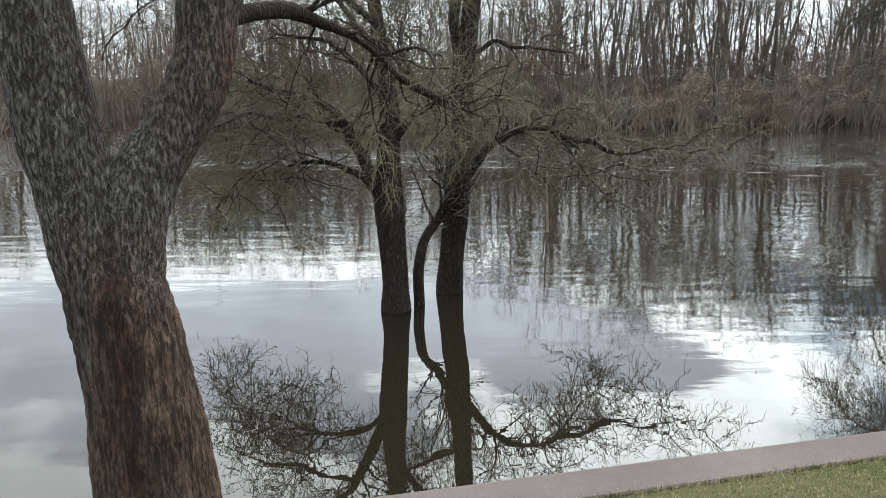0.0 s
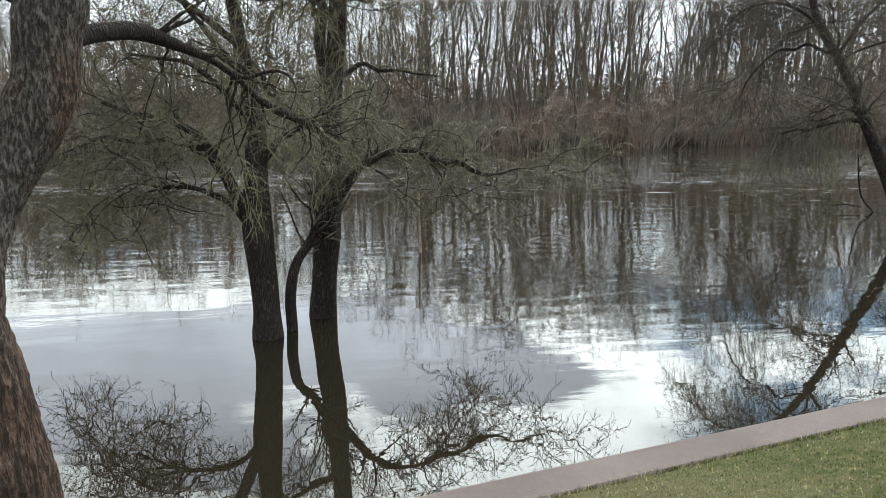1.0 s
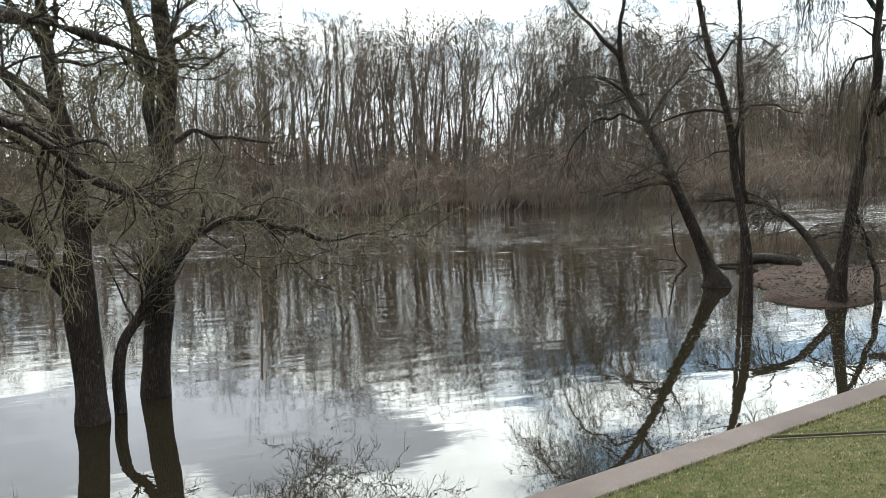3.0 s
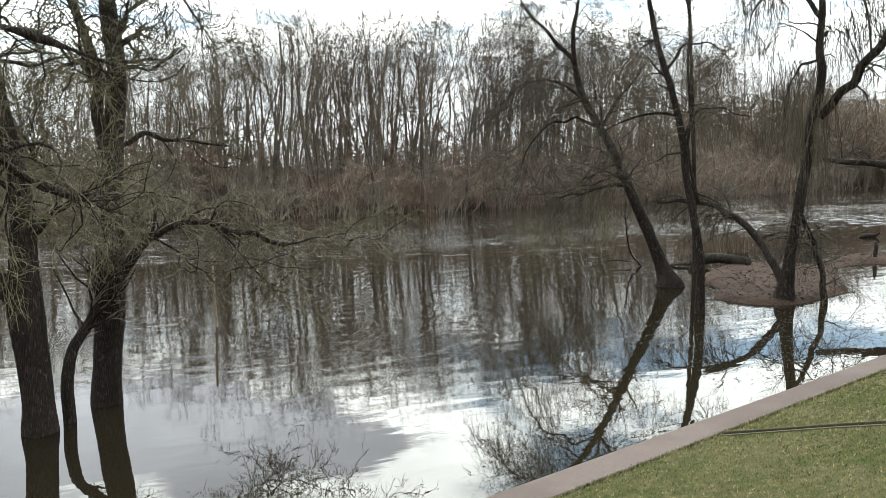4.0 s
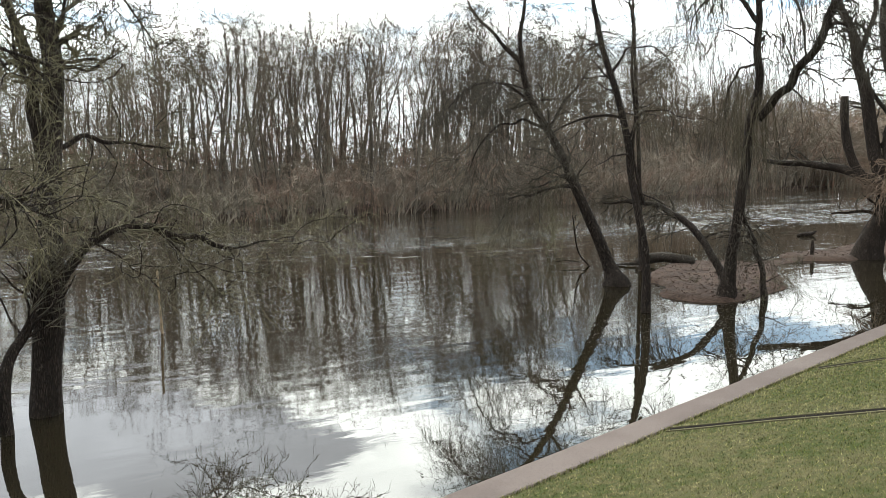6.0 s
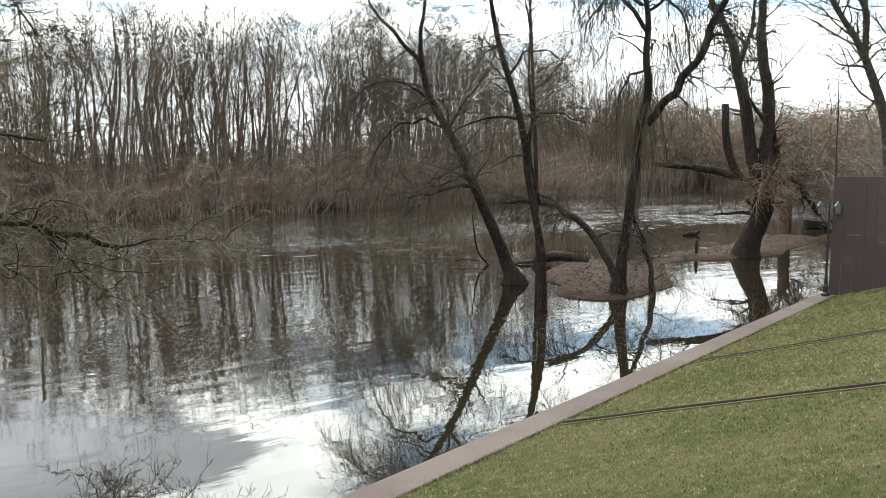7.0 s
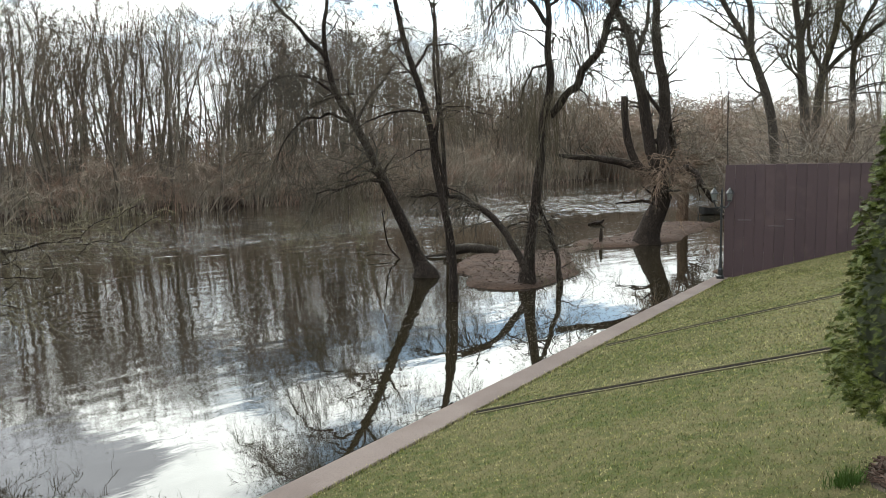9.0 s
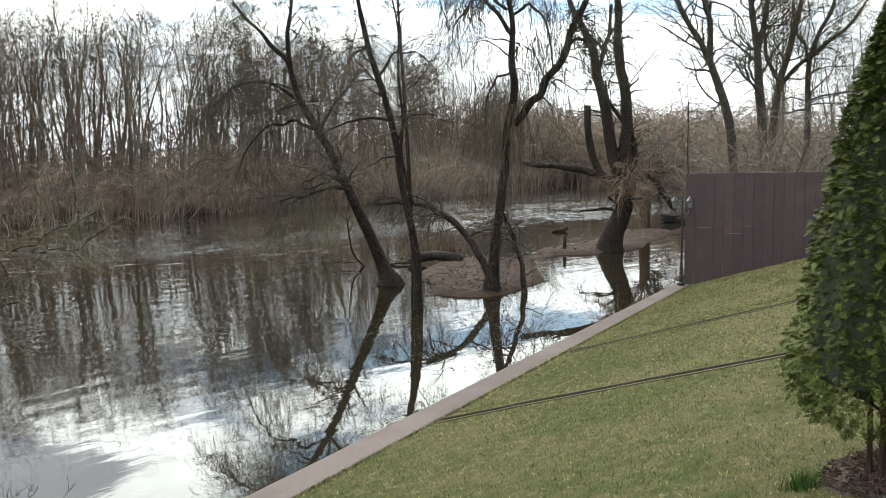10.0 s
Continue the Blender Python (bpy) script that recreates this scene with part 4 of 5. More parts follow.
def bank_spot(rng, x0, x1, deep, share):
    """A place a given share of the way from x0 to x1, give or take, some way inland of the far bank."""
    x = x0 + (x1 - x0) * share + rng.normal() * 0.35
    return x, float(np.interp(x, FAR_BANK[:, 0], FAR_BANK[:, 1])) + rng.uniform(*deep)


def wood_height(x):
    """The woods are tall upstream and sink to scrub downstream."""
    return float(np.interp(x, (-60, -19, -4.6, 3.5, 12.8, 21.4, 28, 50, 64, 86, 139, 300), (10.6, 9.2, 9.2, 10.5, 13.0, 14.3, 14.6, 15.5, 15.2, 14.3, 14.0, 16)))


def make_far_bank():
    rng = np.random.default_rng(5)
    kinds = [far_tree(rng, rng.uniform(0.75, 1.25)) for _ in range(12)]
    spots = []
    for x0, x1, count, deep in ((-60, -20, 130, 16), (-20, -4, 72, 15), (-4, 8, 56, 15), (8, 24, 76, 15), (24, 50, 86, 15), (50, 100, 100, 16), (100, 300, 60, 40)):
        for n in range(count):
            x, y = bank_spot(rng, x0, x1, (1.0, deep), n / count)
            h = wood_height(x) * rng.uniform(0.84, 1.0) * (1 + (y - np.interp(x, FAR_BANK[:, 0], FAR_BANK[:, 1])) * 0.007)
            spots.append((x, y, 0.1, h, h * rng.uniform(1.0, 1.5), rng.uniform(0, 6.28), rng.integers(12)))
    scatter("far_woods", kinds, spots, MAT_WOODS, "dense bare grey-brown woodland on the opposite bank", "woods")
    kinds = [far_shrub(rng) for _ in range(8)]
    spots = []
    for x0, x1, near, deep, count, tall in ((-60, -8, -1.2, 8, 75, 0.28), (-8, 60, -1.4, 5, 190, 0.34), (60, 110, -0.5, 14, 70, 0.44), (110, 300, -1.2, 40, 40, 0.5), (-60, -20, 3, 14, 94, 0.90), (-20, -5, 3, 14, 74, 0.92), (-5, 9, 4, 13, 62, 0.84), (9, 60, 4, 13, 146, 0.69)):
        for n in range(count):
            x, y = bank_spot(rng, x0, x1, (near, deep), n / count)
            h = wood_height(x) * tall * rng.uniform(0.45, 1.0) * (1 + 0.35 * noise.noise((x * 0.21, y * 0.2, 4.0)))
            spots.append((x, y, -0.1, h, min(h * rng.uniform(1.1, 1.9), 6.6), rng.uniform(0, 6.28), rng.integers(8)))
    for n in range(450):
        a, d = radians(rng.uniform(69, 84)), rng.uniform(60, 100)
        h = rng.uniform(4.2, 7.6)
        if n % 3:
            a, d, h = radians(rng.uniform(44, 70)), rng.uniform(108, 150), rng.uniform(8.0, 14.0)
        spots.append((d * math.sin(a), d * math.cos(a), -0.1, h, h * rng.uniform(1.1, 1.7), rng.uniform(0, 6.28), rng.integers(8)))
    scatter("far_thicket", kinds, spots, MAT_THICKET, "tangled brown bare thicket overhanging the far waterline", "bushes")


make_far_bank()


# ---- the old forked willow on the lawn ----
def make_old_willow():
    ob = thing("old_willow", -1.25, 3.08, 0.48, "thick old forked willow with furrowed lichen-spotted bark on the lawn", "tree")
    o = np.array([-1.25, 3.08, 0.48])

    def stem(kind, pts, sides, places, seed, deep=0.02, mat=MAT_OLD_BARK):
        p = [(*(np.array(q[:3]) - o), q[3]) for q in pts]
        line = smooth_path(p, places)
        v, f = tubes(line[None, :, :3], line[None, :, 3], sides)
        c = np.repeat(line[:, :3], sides, axis=0)
        r = np.repeat(line[:, 3], sides)
        for i in range(len(v)):
            way = (v[i] - c[i]) / r[i]
            q = Vector(v[i])
            big = noise.noise(q * 3.0 + Vector((seed, 0, 0)))
            ridge = 1 - abs(noise.noise(Vector((q.x * 26, q.y * 26, q.z * 5.5 + seed)))) * 2
            fine = noise.noise(Vector((q.x * 60, q.y * 60, q.z * 22)))
            v[i] += way * (big * 0.022 + ridge * deep * 0.55 + fine * deep * 0.3)
        under(kind, mesh_of(kind, v, f, mat, True), ob)
        return smooth_path(line, 16)

    stem("trunk", [(-1.225, 3.075, 0.303, 0.375), (-1.270, 3.068, 0.659, 0.303), (-1.290, 3.067, 0.889, 0.263), (-1.303, 3.065, 1.079, 0.242), (-1.324, 3.064, 1.499, 0.217), (-1.379, 3.046, 1.883, 0.196), (-1.395, 3.042, 2.0, 0.178), (-1.402, 3.046, 2.102, 0.150), (-1.402, 3.052, 2.236, 0.098), (-1.401, 3.055, 2.316, 0.05), (-1.401, 3.055, 2.343, 0.009)], 130, 240, 1)
    a = stem("limb", [(-1.349, 3.046, 1.594, 0.089), (-1.406, 3.031, 1.95, 0.147), (-1.459, 3.019, 2.243, 0.157), (-1.491, 3.01, 2.461, 0.15), (-1.535, 2.996, 2.677, 0.147), (-1.556, 2.991, 2.887, 0.145), (-1.571, 2.988, 3.048, 0.143), (-1.59, 2.986, 3.418, 0.138), (-1.674, 2.991, 4.309, 0.107)], 90, 150, 2, 0.014)
    b = stem("limb", [(-1.358, 3.047, 1.594, 0.089), (-1.361, 3.048, 1.951, 0.147), (-1.322, 3.074, 2.238, 0.15), (-1.222, 3.122, 2.446, 0.127), (-1.096, 3.179, 2.667, 0.118), (-1.007, 3.221, 2.891, 0.116), (-0.984, 3.234, 3.066, 0.121), (-0.961, 3.248, 3.286, 0.125), (-0.958, 3.253, 4.332, 0.089)], 90, 170, 3, 0.014)
    arch = [(-0.936, 3.213, 3.009, 0.046), (-0.864, 3.389, 3.066, 0.038), (-0.739, 3.587, 3.093, 0.032), (-0.617, 3.779, 3.056, 0.029), (-0.472, 3.974, 2.995, 0.028), (-0.353, 4.173, 2.899, 0.026), (-0.266, 4.355, 2.803, 0.023), (-0.086, 4.56, 2.704, 0.019), (0.048, 4.758, 2.639, 0.013), (0.266, 4.977, 2.542, 0.006)]
    c = stem("limb", arch, 22, 120, 4, 0.003, MAT_BARK)
    rng = np.random.default_rng(21)
    spare = []
    for pts in ([(-1.008, 3.203, 3.169), (-0.79, 3.515, 3.398), (-0.343, 3.959, 3.473), (0.2, 4.49, 3.381)], [(-1.605, 2.984, 3.06), (-1.323, 3.251, 3.247), (-1.185, 3.607, 3.205)]):
        spare.append(stem("limb", along(pts, 0.04, 0.008), 14, 60, 5, 0.003, MAT_BARK))
    lines = np.array([c, c, *spare])
    k1, r1 = sprout(rng, lines[:, :, :3], lines[:, :, 3], 60, 0.22, (0.25, 0.9), (30, 85), (0.2, 0.4), 9, 0.30, -0.03)
    k2, r2 = sprout(rng, k1[:, 1:], r1[:, 1:], 340, 0.15, (0.15, 0.55), (25, 80), (0.35, 0.6), 6, 0.38, -0.08)
    k3, r3 = sprout(rng, k2, r2, 1500, 0.1, (0.06, 0.26), (15, 70), (0.5, 0.8), 5, 0.34, -0.10)
    v, f = tubes(k1, np.maximum(r1, 0.0035), 5)
    tagged(under("branchwork", mesh_of("branchwork", v, f, MAT_BARK, True), ob), kind="stuff")
    v, f = joined([tubes(k2, np.maximum(r2, 0.0018), 3), tubes(k3, np.maximum(r3, 0.0010), 3)])
    tagged(under("crown", mesh_of("crown", v, f, MAT_TWIG), ob), kind="stuff")


make_old_willow()


# ---- the fence ----
def painted_boards():
    mat, k, bsdf = material("brown_painted_boards")
    p = place(k)
    rnd = k.add("ShaderNodeObjectInfo").outputs["Random"]
    col = k.mix(rnd, (0.047, 0.025, 0.028), (0.062, 0.034, 0.037))
    grain = k.noise(k.scaled(p, (30, 30, 1.2)), 1.0, 5, 0.6)
    col = k.mix(k.math("MULTIPLY", grain, 0.4), col, (0.040, 0.020, 0.021))
    col = k.mix(k.ramp(k.noise(p, 2.0, 4), 0.5, 0.7, 0, 0.35), col, (0.095, 0.058, 0.055))
    k.val(bsdf.inputs["Base Color"], col)
    bsdf.inputs["Roughness"].default_value = 0.6
    bump(k, bsdf, grain, 0.3, 0.003)
    return mat


MAT_FENCE = painted_boards()
MAT_STRAP = plain("dull_steel", (0.12, 0.10, 0.10), 0.6)
FENCE_WAY = np.array([0.466, -0.885])
FENCE_FOOT = np.array([15.27, 7.56])


def make_fence():
    ob = thing("fence", FENCE_FOOT[0], FENCE_FOOT[1], 0.3, "tall dark brown fence of upright painted boards", "fence", turn=math.degrees(math.atan2(FENCE_WAY[1], FENCE_WAY[0])))
    wide, gap, top = 0.19, 0.003, 2.36
    for i in range(44):
        x0 = i * (wide + gap)
        p = FENCE_FOOT + FENCE_WAY * (x0 + wide / 2)
        foot = max(-0.3, float(lawn_z(p[0], p[1])) - 0.3 - 0.03) if i else -0.05
        bm = bmesh.new()
        d = 0.004 * (i * 7 % 3)
        box(bm, (x0, -0.011 - d, foot), (x0 + wide, 0.011 - d, top + 0.006 * (i % 2)), 0.004)
        part("board", bm, MAT_FENCE, ob)
    for z in (0.6, 2.0):
        bm = bmesh.new()
        box(bm, (0, 0.012, z), (44 * (wide + gap), 0.05, z + 0.07), 0.004)
        part("rail", bm, MAT_FENCE, ob)
    for x0, x1, z in [(0.26, 0.52, 1.21), (0.85, 1.14, 1.09), (1.19, 1.31, 1.23)]:
        bm = bmesh.new()
        box(bm, (x0, -0.032, z), (x1, -0.020, z + 0.018), 0.003)
        part("hinge_strap", bm, MAT_STRAP, ob, "dull grey metal strap")


make_fence()


# ---- trees beyond the fence ----
def tall_tree(x, y, pts, seed, label, forks, mat=None):
    o = np.array([x, y, 0.3])
    limbs = [("trunk", [(*(np.array(p[:3]) - o), p[3]) for p in pts])]
    for fk in forks:
        limbs.append(("limb", [(*(np.array(p[:3]) - o), p[3]) for p in fk]))
    limbs = [(kind, [(*p[:3], p[3] * 0.62) for p in q]) for kind, q in limbs]
    return bare_tree("tree", x, y, label, limbs, mat or MAT_GREY_BARK, MAT_TWIG, seed, [
        (70, 0.05, (1.2, 3.6), (25, 75), (0.22, 0.42), 0.24, 0.02),
        (800, 0.12, (0.7, 2.0), (20, 65), (0.35, 0.6), 0.22, -0.02),
        (3600, 0.1, (0.4, 1.1), (15, 55), (0.5, 0.8), 0.16, -0.03),
        (6500, 0.1, (0.25, 0.7), (15, 50), (0.6, 0.9), 0.14, -0.03)], z=0.3, group="trees beyond the fence")


tall_tree(32.37, 13.65, [(32.375, 13.652, 0.154, 0.394), (32.164, 13.942, 3.649, 0.306), (32.058, 14.083, 4.841, 0.292), (31.8, 14.548, 6.521, 0.263), (31.542, 15.025, 7.851, 0.204), (31.049, 15.989, 9.869, 0.161), (30.372, 16.819, 13.633, 0.058)], 31,
          "bare forked tree standing beyond the brown fence", [[(31.84, 14.503, 6.26, 0.219), (31.642, 14.764, 7.93, 0.204), (31.495, 14.939, 9.807, 0.175), (31.226, 15.078, 14.411, 0.058)]])
tall_tree(35.25, 13.63, [(35.258, 13.633, 0.15, 0.406), (35.044, 13.752, 3.679, 0.331), (34.889, 13.937, 6.081, 0.301), (34.77, 14.042, 7.942, 0.241), (34.591, 14.3, 10.162, 0.196), (34.301, 14.504, 14.862, 0.075)], 32,
          "bare tree with a barkless tan patch beyond the fence", [[(34.781, 14.04, 7.657, 0.181), (34.831, 13.853, 8.714, 0.181), (34.854, 13.669, 10.072, 0.15), (34.786, 13.446, 14.136, 0.06)]])
tall_tree(37.47, 14.32, [(37.476, 14.32, 0.146, 0.384), (37.353, 14.303, 3.68, 0.307), (37.362, 14.004, 6.636, 0.261), (37.437, 13.692, 7.903, 0.231), (37.541, 13.176, 10.403, 0.169), (37.692, 12.672, 14.475, 0.061)], 33,
          "bare spreading tree with crooked side limbs beyond the fence", [[(37.354, 13.987, 6.451, 0.184), (37.582, 13.335, 7.373, 0.154), (37.813, 12.679, 7.834, 0.138), (38.236, 11.399, 8.968, 0.108), (38.608, 10.342, 10.991, 0.046)],
                                                                           [(37.378, 13.989, 6.606, 0.154), (36.861, 14.459, 7.967, 0.123), (36.42, 14.792, 11.331, 0.046)]])
tall_tree(38.55, 13.04, [(38.556, 13.039, 0.144, 0.312), (38.38, 13.01, 4.239, 0.234), (38.273, 13.02, 7.385, 0.187), (38.341, 12.643, 8.872, 0.156), (38.504, 12.033, 10.365, 0.125), (38.555, 11.751, 13.878, 0.047)], 34,
          "slender bare tree in the brush beyond the fence", [[(38.282, 13.018, 7.151, 0.109), (37.951, 13.579, 9.161, 0.093), (37.828, 13.76, 12.273, 0.047)]])


bare_tree("snag", 26.35, 12.96, "thin dead snag with a broken top behind the fence", [
    ("trunk", [(0.02, -0.004, -0.398, 0.036), (-0.033, 0.016, 1.992, 0.029), (-0.183, 0.001, 3.448, 0.023), (-0.103, 0.039, 4.78, 0.018), (-0.192, 0.046, 5.707, 0.009)]),
], MAT_GREY_BARK, MAT_TWIG_DARK, 35, [
    (10, 0.3, (0.2, 0.6), (40, 80), (0.2, 0.4), 0.25, 0.0),
    (40, 0.2, (0.1, 0.3), (30, 70), (0.4, 0.6), 0.2, 0.0),
    (60, 0.2, (0.05, 0.15), (30, 70), (0.4, 0.6), 0.2, 0.0)])


def make_brush():
    """Pale tangled brush behind the fence and along the right bank."""
    rng = np.random.default_rng(8)
    kinds = [far_shrub(rng) for _ in range(6)]
    spots = []
    for _ in range(96):
        x = rng.uniform(28, 46)
        y = rng.uniform(8.6, min(15.0, x / 2.4))
        h = rng.uniform(2.2, 5.0)
        spots.append((x, y, 0.05, h, h * rng.uniform(0.9, 1.4), rng.uniform(0, 6.28), rng.integers(6)))
    for _ in range(50):
        x, y = rng.uniform(46, 90), rng.uniform(6, 19)
        h = rng.uniform(3.5, 7.5)
        spots.append((x, y, 0.05, h, h * rng.uniform(0.9, 1.4), rng.uniform(0, 6.28), rng.integers(6)))
    grove = [far_tree(rng, rng.uniform(0.9, 1.4)) for _ in range(6)]
    stand = []
    for _ in range(46):
        a, d = radians(rng.uniform(68, 82)), rng.uniform(46, 80)
        h = rng.uniform(8.0, 14.0)
        stand.append((d * math.sin(a), d * math.cos(a), 0.1, h, h * rng.uniform(0.9, 1.3), rng.uniform(0, 6.28), rng.integers(6)))
    scatter("grove", grove, stand, MAT_WOODS, "thin bare grove behind the brush and the fence", "woods")
    scatter("brush", kinds, spots, MAT_BRUSH, "pale grey tangled brush behind the fence", "bushes")


MAT_BRUSH = twig_stuff("pale_brush", (0.140, 0.115, 0.092), (0.235, 0.195, 0.158), (0.195, 0.142, 0.106))
make_brush()


# ---- things in and by the water ----
def water_shrub(x, y, h, w, seed, label):
    rng = np.random.default_rng(seed)
    ob = thing("shrub", x, y, 0.0, label, "shrub", "shrubs in the floodwater")
    n = 14
    foot = rng.normal(size=(n, 2)) * 0.12 * w
    way = np.column_stack([foot * 2.2 + rng.normal(size=(n, 2)) * 0.5 * w, np.full(n, h)])
    t = np.linspace(0, 1, 6)
    stem = np.column_stack([foot, np.full(n, -0.3)])[:, None] + way[:, None] * (t**0.9)[None, :, None] * rng.uniform(0.45, 1.0, (n, 1, 1))
    stem[:, 1:, :2] += rng.normal(size=(n, 5, 2)) * 0.07
    rad = np.linspace(0.010, 0.003, 6)[None] * np.ones((n, 1))
    c, cr = sprout(rng, stem, rad, 220, 0.2, (0.2 * h, 0.45 * h), (20, 60), (0.5, 0.8), 4, 0.14, 0.01)
    d, dr = sprout(rng, c, cr, 750, 0.1, (0.1 * h, 0.25 * h), (20, 60), (0.5, 0.8), 3, 0.15, 0.0)
    v, f = joined([tubes(stem, rad, 4), tubes(c, np.maximum(cr, 0.0035 if h > 1 else 0.0018), 3)])
    v2, f2 = slivers(rng, d, np.maximum(dr, 0.0034 if h > 1 else 0.0014))
    tagged(under("bush", mesh_of("bush", np.concatenate([v, v2]), [f, f2 + len(v)], MAT_TWIG), ob), kind="stuff")


water_shrub(15.51, 20.56, 1.95, 2.18, 41, "brown twiggy shrub drowned to its stems in the river")
water_shrub(13.39, 21.54, 1.68, 2.23, 42, "low brown twiggy shrub standing in the river")
for x, y, h, w, seed in ((13.5, 11.0, 0.5, 0.35, 46), (14.7, 11.45, 0.42, 0.4, 47), (15.7, 12.2, 0.5, 0.35, 48), (16.9, 13.4, 0.45, 0.4, 49), (20.2, 14.6, 0.5, 0.5, 50)):
    water_shrub(x, y, h, w, seed, "sparse dry stems at the islet's edge")
water_shrub(15.31, 11.60, 0.65, 0.59, 44, "small dry twiggy shrub on the islet")
water_shrub(14.19, 12.91, 0.52, 0.40, 45, "tuft of dry stems on the islet")


MAT_STAKE = bark("bare_pale_wood", (0.50, 0.37, 0.24), (0.22, 0.15, 0.09), (0.60, 0.48, 0.34), 0.6)


def make_stake():
    ob = thing("stake", 2.13, 14.25, 0.0, "thin pale wooden stake standing in the river", "stake")
    me, _ = limb_mesh("shaft", [(0.0, 0, -0.9, 0.024), (0.0, 0, 0.0, 0.023), (-0.02, 0.0, 0.6, 0.022), (-0.03, 0, 1.16, 0.02)], MAT_STAKE, 8, 12)
    under("shaft", me, ob)


make_stake()


def make_log():
    """A driftwood trunk, hollowed at its middle, on the islet's far edge."""
    ob = thing("log", 16.2, 16.1, 0.06, "weathered fallen log lying on the islet", "log")
    d = np.array([1.3, -1.1])
    d /= np.linalg.norm(d)
    pts = [(-0.72, 0.02, 0.12), (-0.4, 0.15, 0.15), (0.0, 0.20, 0.14), (0.35, 0.17, 0.15), (0.68, 0.08, 0.19), (0.9, 0.04, 0.15)]
    me, _ = limb_mesh("trunk", [(d[0] * s, d[1] * s, z, r) for s, z, r in pts], MAT_LOG, 16, 30, 0.1, 5)
    under("trunk", me, ob)
    me, _ = limb_mesh("limb", [(d[0] * s, d[1] * s + 0.02, z, r) for s, z, r in ((-0.5, 0.02, 0.05), (-0.95, 0.0, 0.04), (-1.5, -0.06, 0.02))], MAT_LOG, 8, 16, 0.1, 6)
    under("limb", me, ob)


MAT_LOG = bark("weathered_log", (0.11, 0.088, 0.070), (0.03, 0.023, 0.018), (0.22, 0.19, 0.155), 1.0)
make_log()


def make_stump(x, y, z, h, r, seed):
    ob = thing("stump", x, y, z, "short dark broken stump at the spit", "stump")
    me, _ = limb_mesh("trunk", [(0, 0, -0.3, r * 1.25), (0, 0, 0.1, r * 1.05), (0.02, 0, h * 0.7, r * 0.9), (0.03, 0.01, h, r * 0.45)], MAT_BARK, 12, 14, 0.12, seed)
    under("trunk", me, ob)


make_stump(21.15, 14.8, 0.02, 0.55, 0.055, 51)

bare_tree("tree", 30.84, 17.30, "straight bare trunk on the spit behind the pollard", [
    ("trunk", [(0, 0, -0.4, 0.30), (0, 0, 0.3, 0.26), (0.02, 0, 1.2, 0.24), (0.05, 0, 2.1, 0.22), (0.08, 0.1, 2.7, 0.12)]),
    ("limb", along([(0.02, 0, 1.7), (0.3, -0.3, 2.3), (0.4, -0.5, 2.9)], 0.07, 0.03)),
], MAT_PALE_BARK, MAT_TWIG_DARK, 18, [
    (40, 0.2, (0.8, 2.0), (30, 70), (0.25, 0.4), 0.14, -0.02),
    (260, 0.15, (0.5, 1.2), (20, 60), (0.4, 0.6), 0.14, -0.04),
    (1200, 0.1, (0.2, 0.6), (15, 50), (0.5, 0.8), 0.12, -0.04)])
bare_tree("sapling", 15.02, 15.71, "slender straight young tree behind the islet", [
    ("trunk", [(0.027, -0.001, -0.578, 0.075), (-0.009, 0.007, 0.347, 0.064), (-0.062, 0.024, 2.312, 0.058), (-0.174, 0.044, 4.621, 0.049), (-0.205, 0.18, 6.933, 0.035), (-0.303, 0.203, 9.475, 0.012)]),
], MAT_BARK, MAT_TWIG_DARK, 19, [
    (34, 0.1, (0.6, 1.5), (35, 75), (0.3, 0.5), 0.14, 0.02),
    (200, 0.15, (0.3, 0.8), (20, 60), (0.4, 0.6), 0.14, -0.03),
    (900, 0.1, (0.2, 0.5), (15, 50), (0.5, 0.8), 0.12, -0.04)])


bare_tree("dead_branch", 14.52, 17.32, "thin forked dead branch sticking out of the river", [
    ("trunk", [(0.15, -0.1, -0.4, 0.03), (0, 0, 0, 0.028), (-0.25, 0.21, 0.46, 0.024), (-0.37, 0.30, 1.50, 0.012)]),
    ("limb", along([(-0.2, 0.2, 0.12), (-0.5, 0.45, 0.16), (-0.85, 0.75, 0.14)], 0.016, 0.006)),
], MAT_BARK, MAT_TWIG_DARK, 20, [
    (10, 0.2, (0.2, 0.6), (25, 60), (0.3, 0.5), 0.2, 0.0),
    (40, 0.2, (0.1, 0.3), (25, 60), (0.4, 0.6), 0.2, 0.0),
    (60, 0.2, (0.05, 0.15), (25, 60), (0.4, 0.6), 0.2, 0.0)], category="branch")


def make_driftwood():
    """A short dark log adrift beyond the spit."""
    ob = thing("driftwood", 28.05, 19.9, 0.02, "short dark log adrift on the river", "log")
    me, _ = limb_mesh("trunk", [(-0.42, 0.1, 0.0, 0.05), (-0.1, 0.02, 0.05, 0.09), (0.2, -0.04, 0.05, 0.08), (0.45, -0.1, 0.16, 0.04)], MAT_BARK, 10, 16, 0.12, 7)
    under("trunk", me, ob)


make_driftwood()


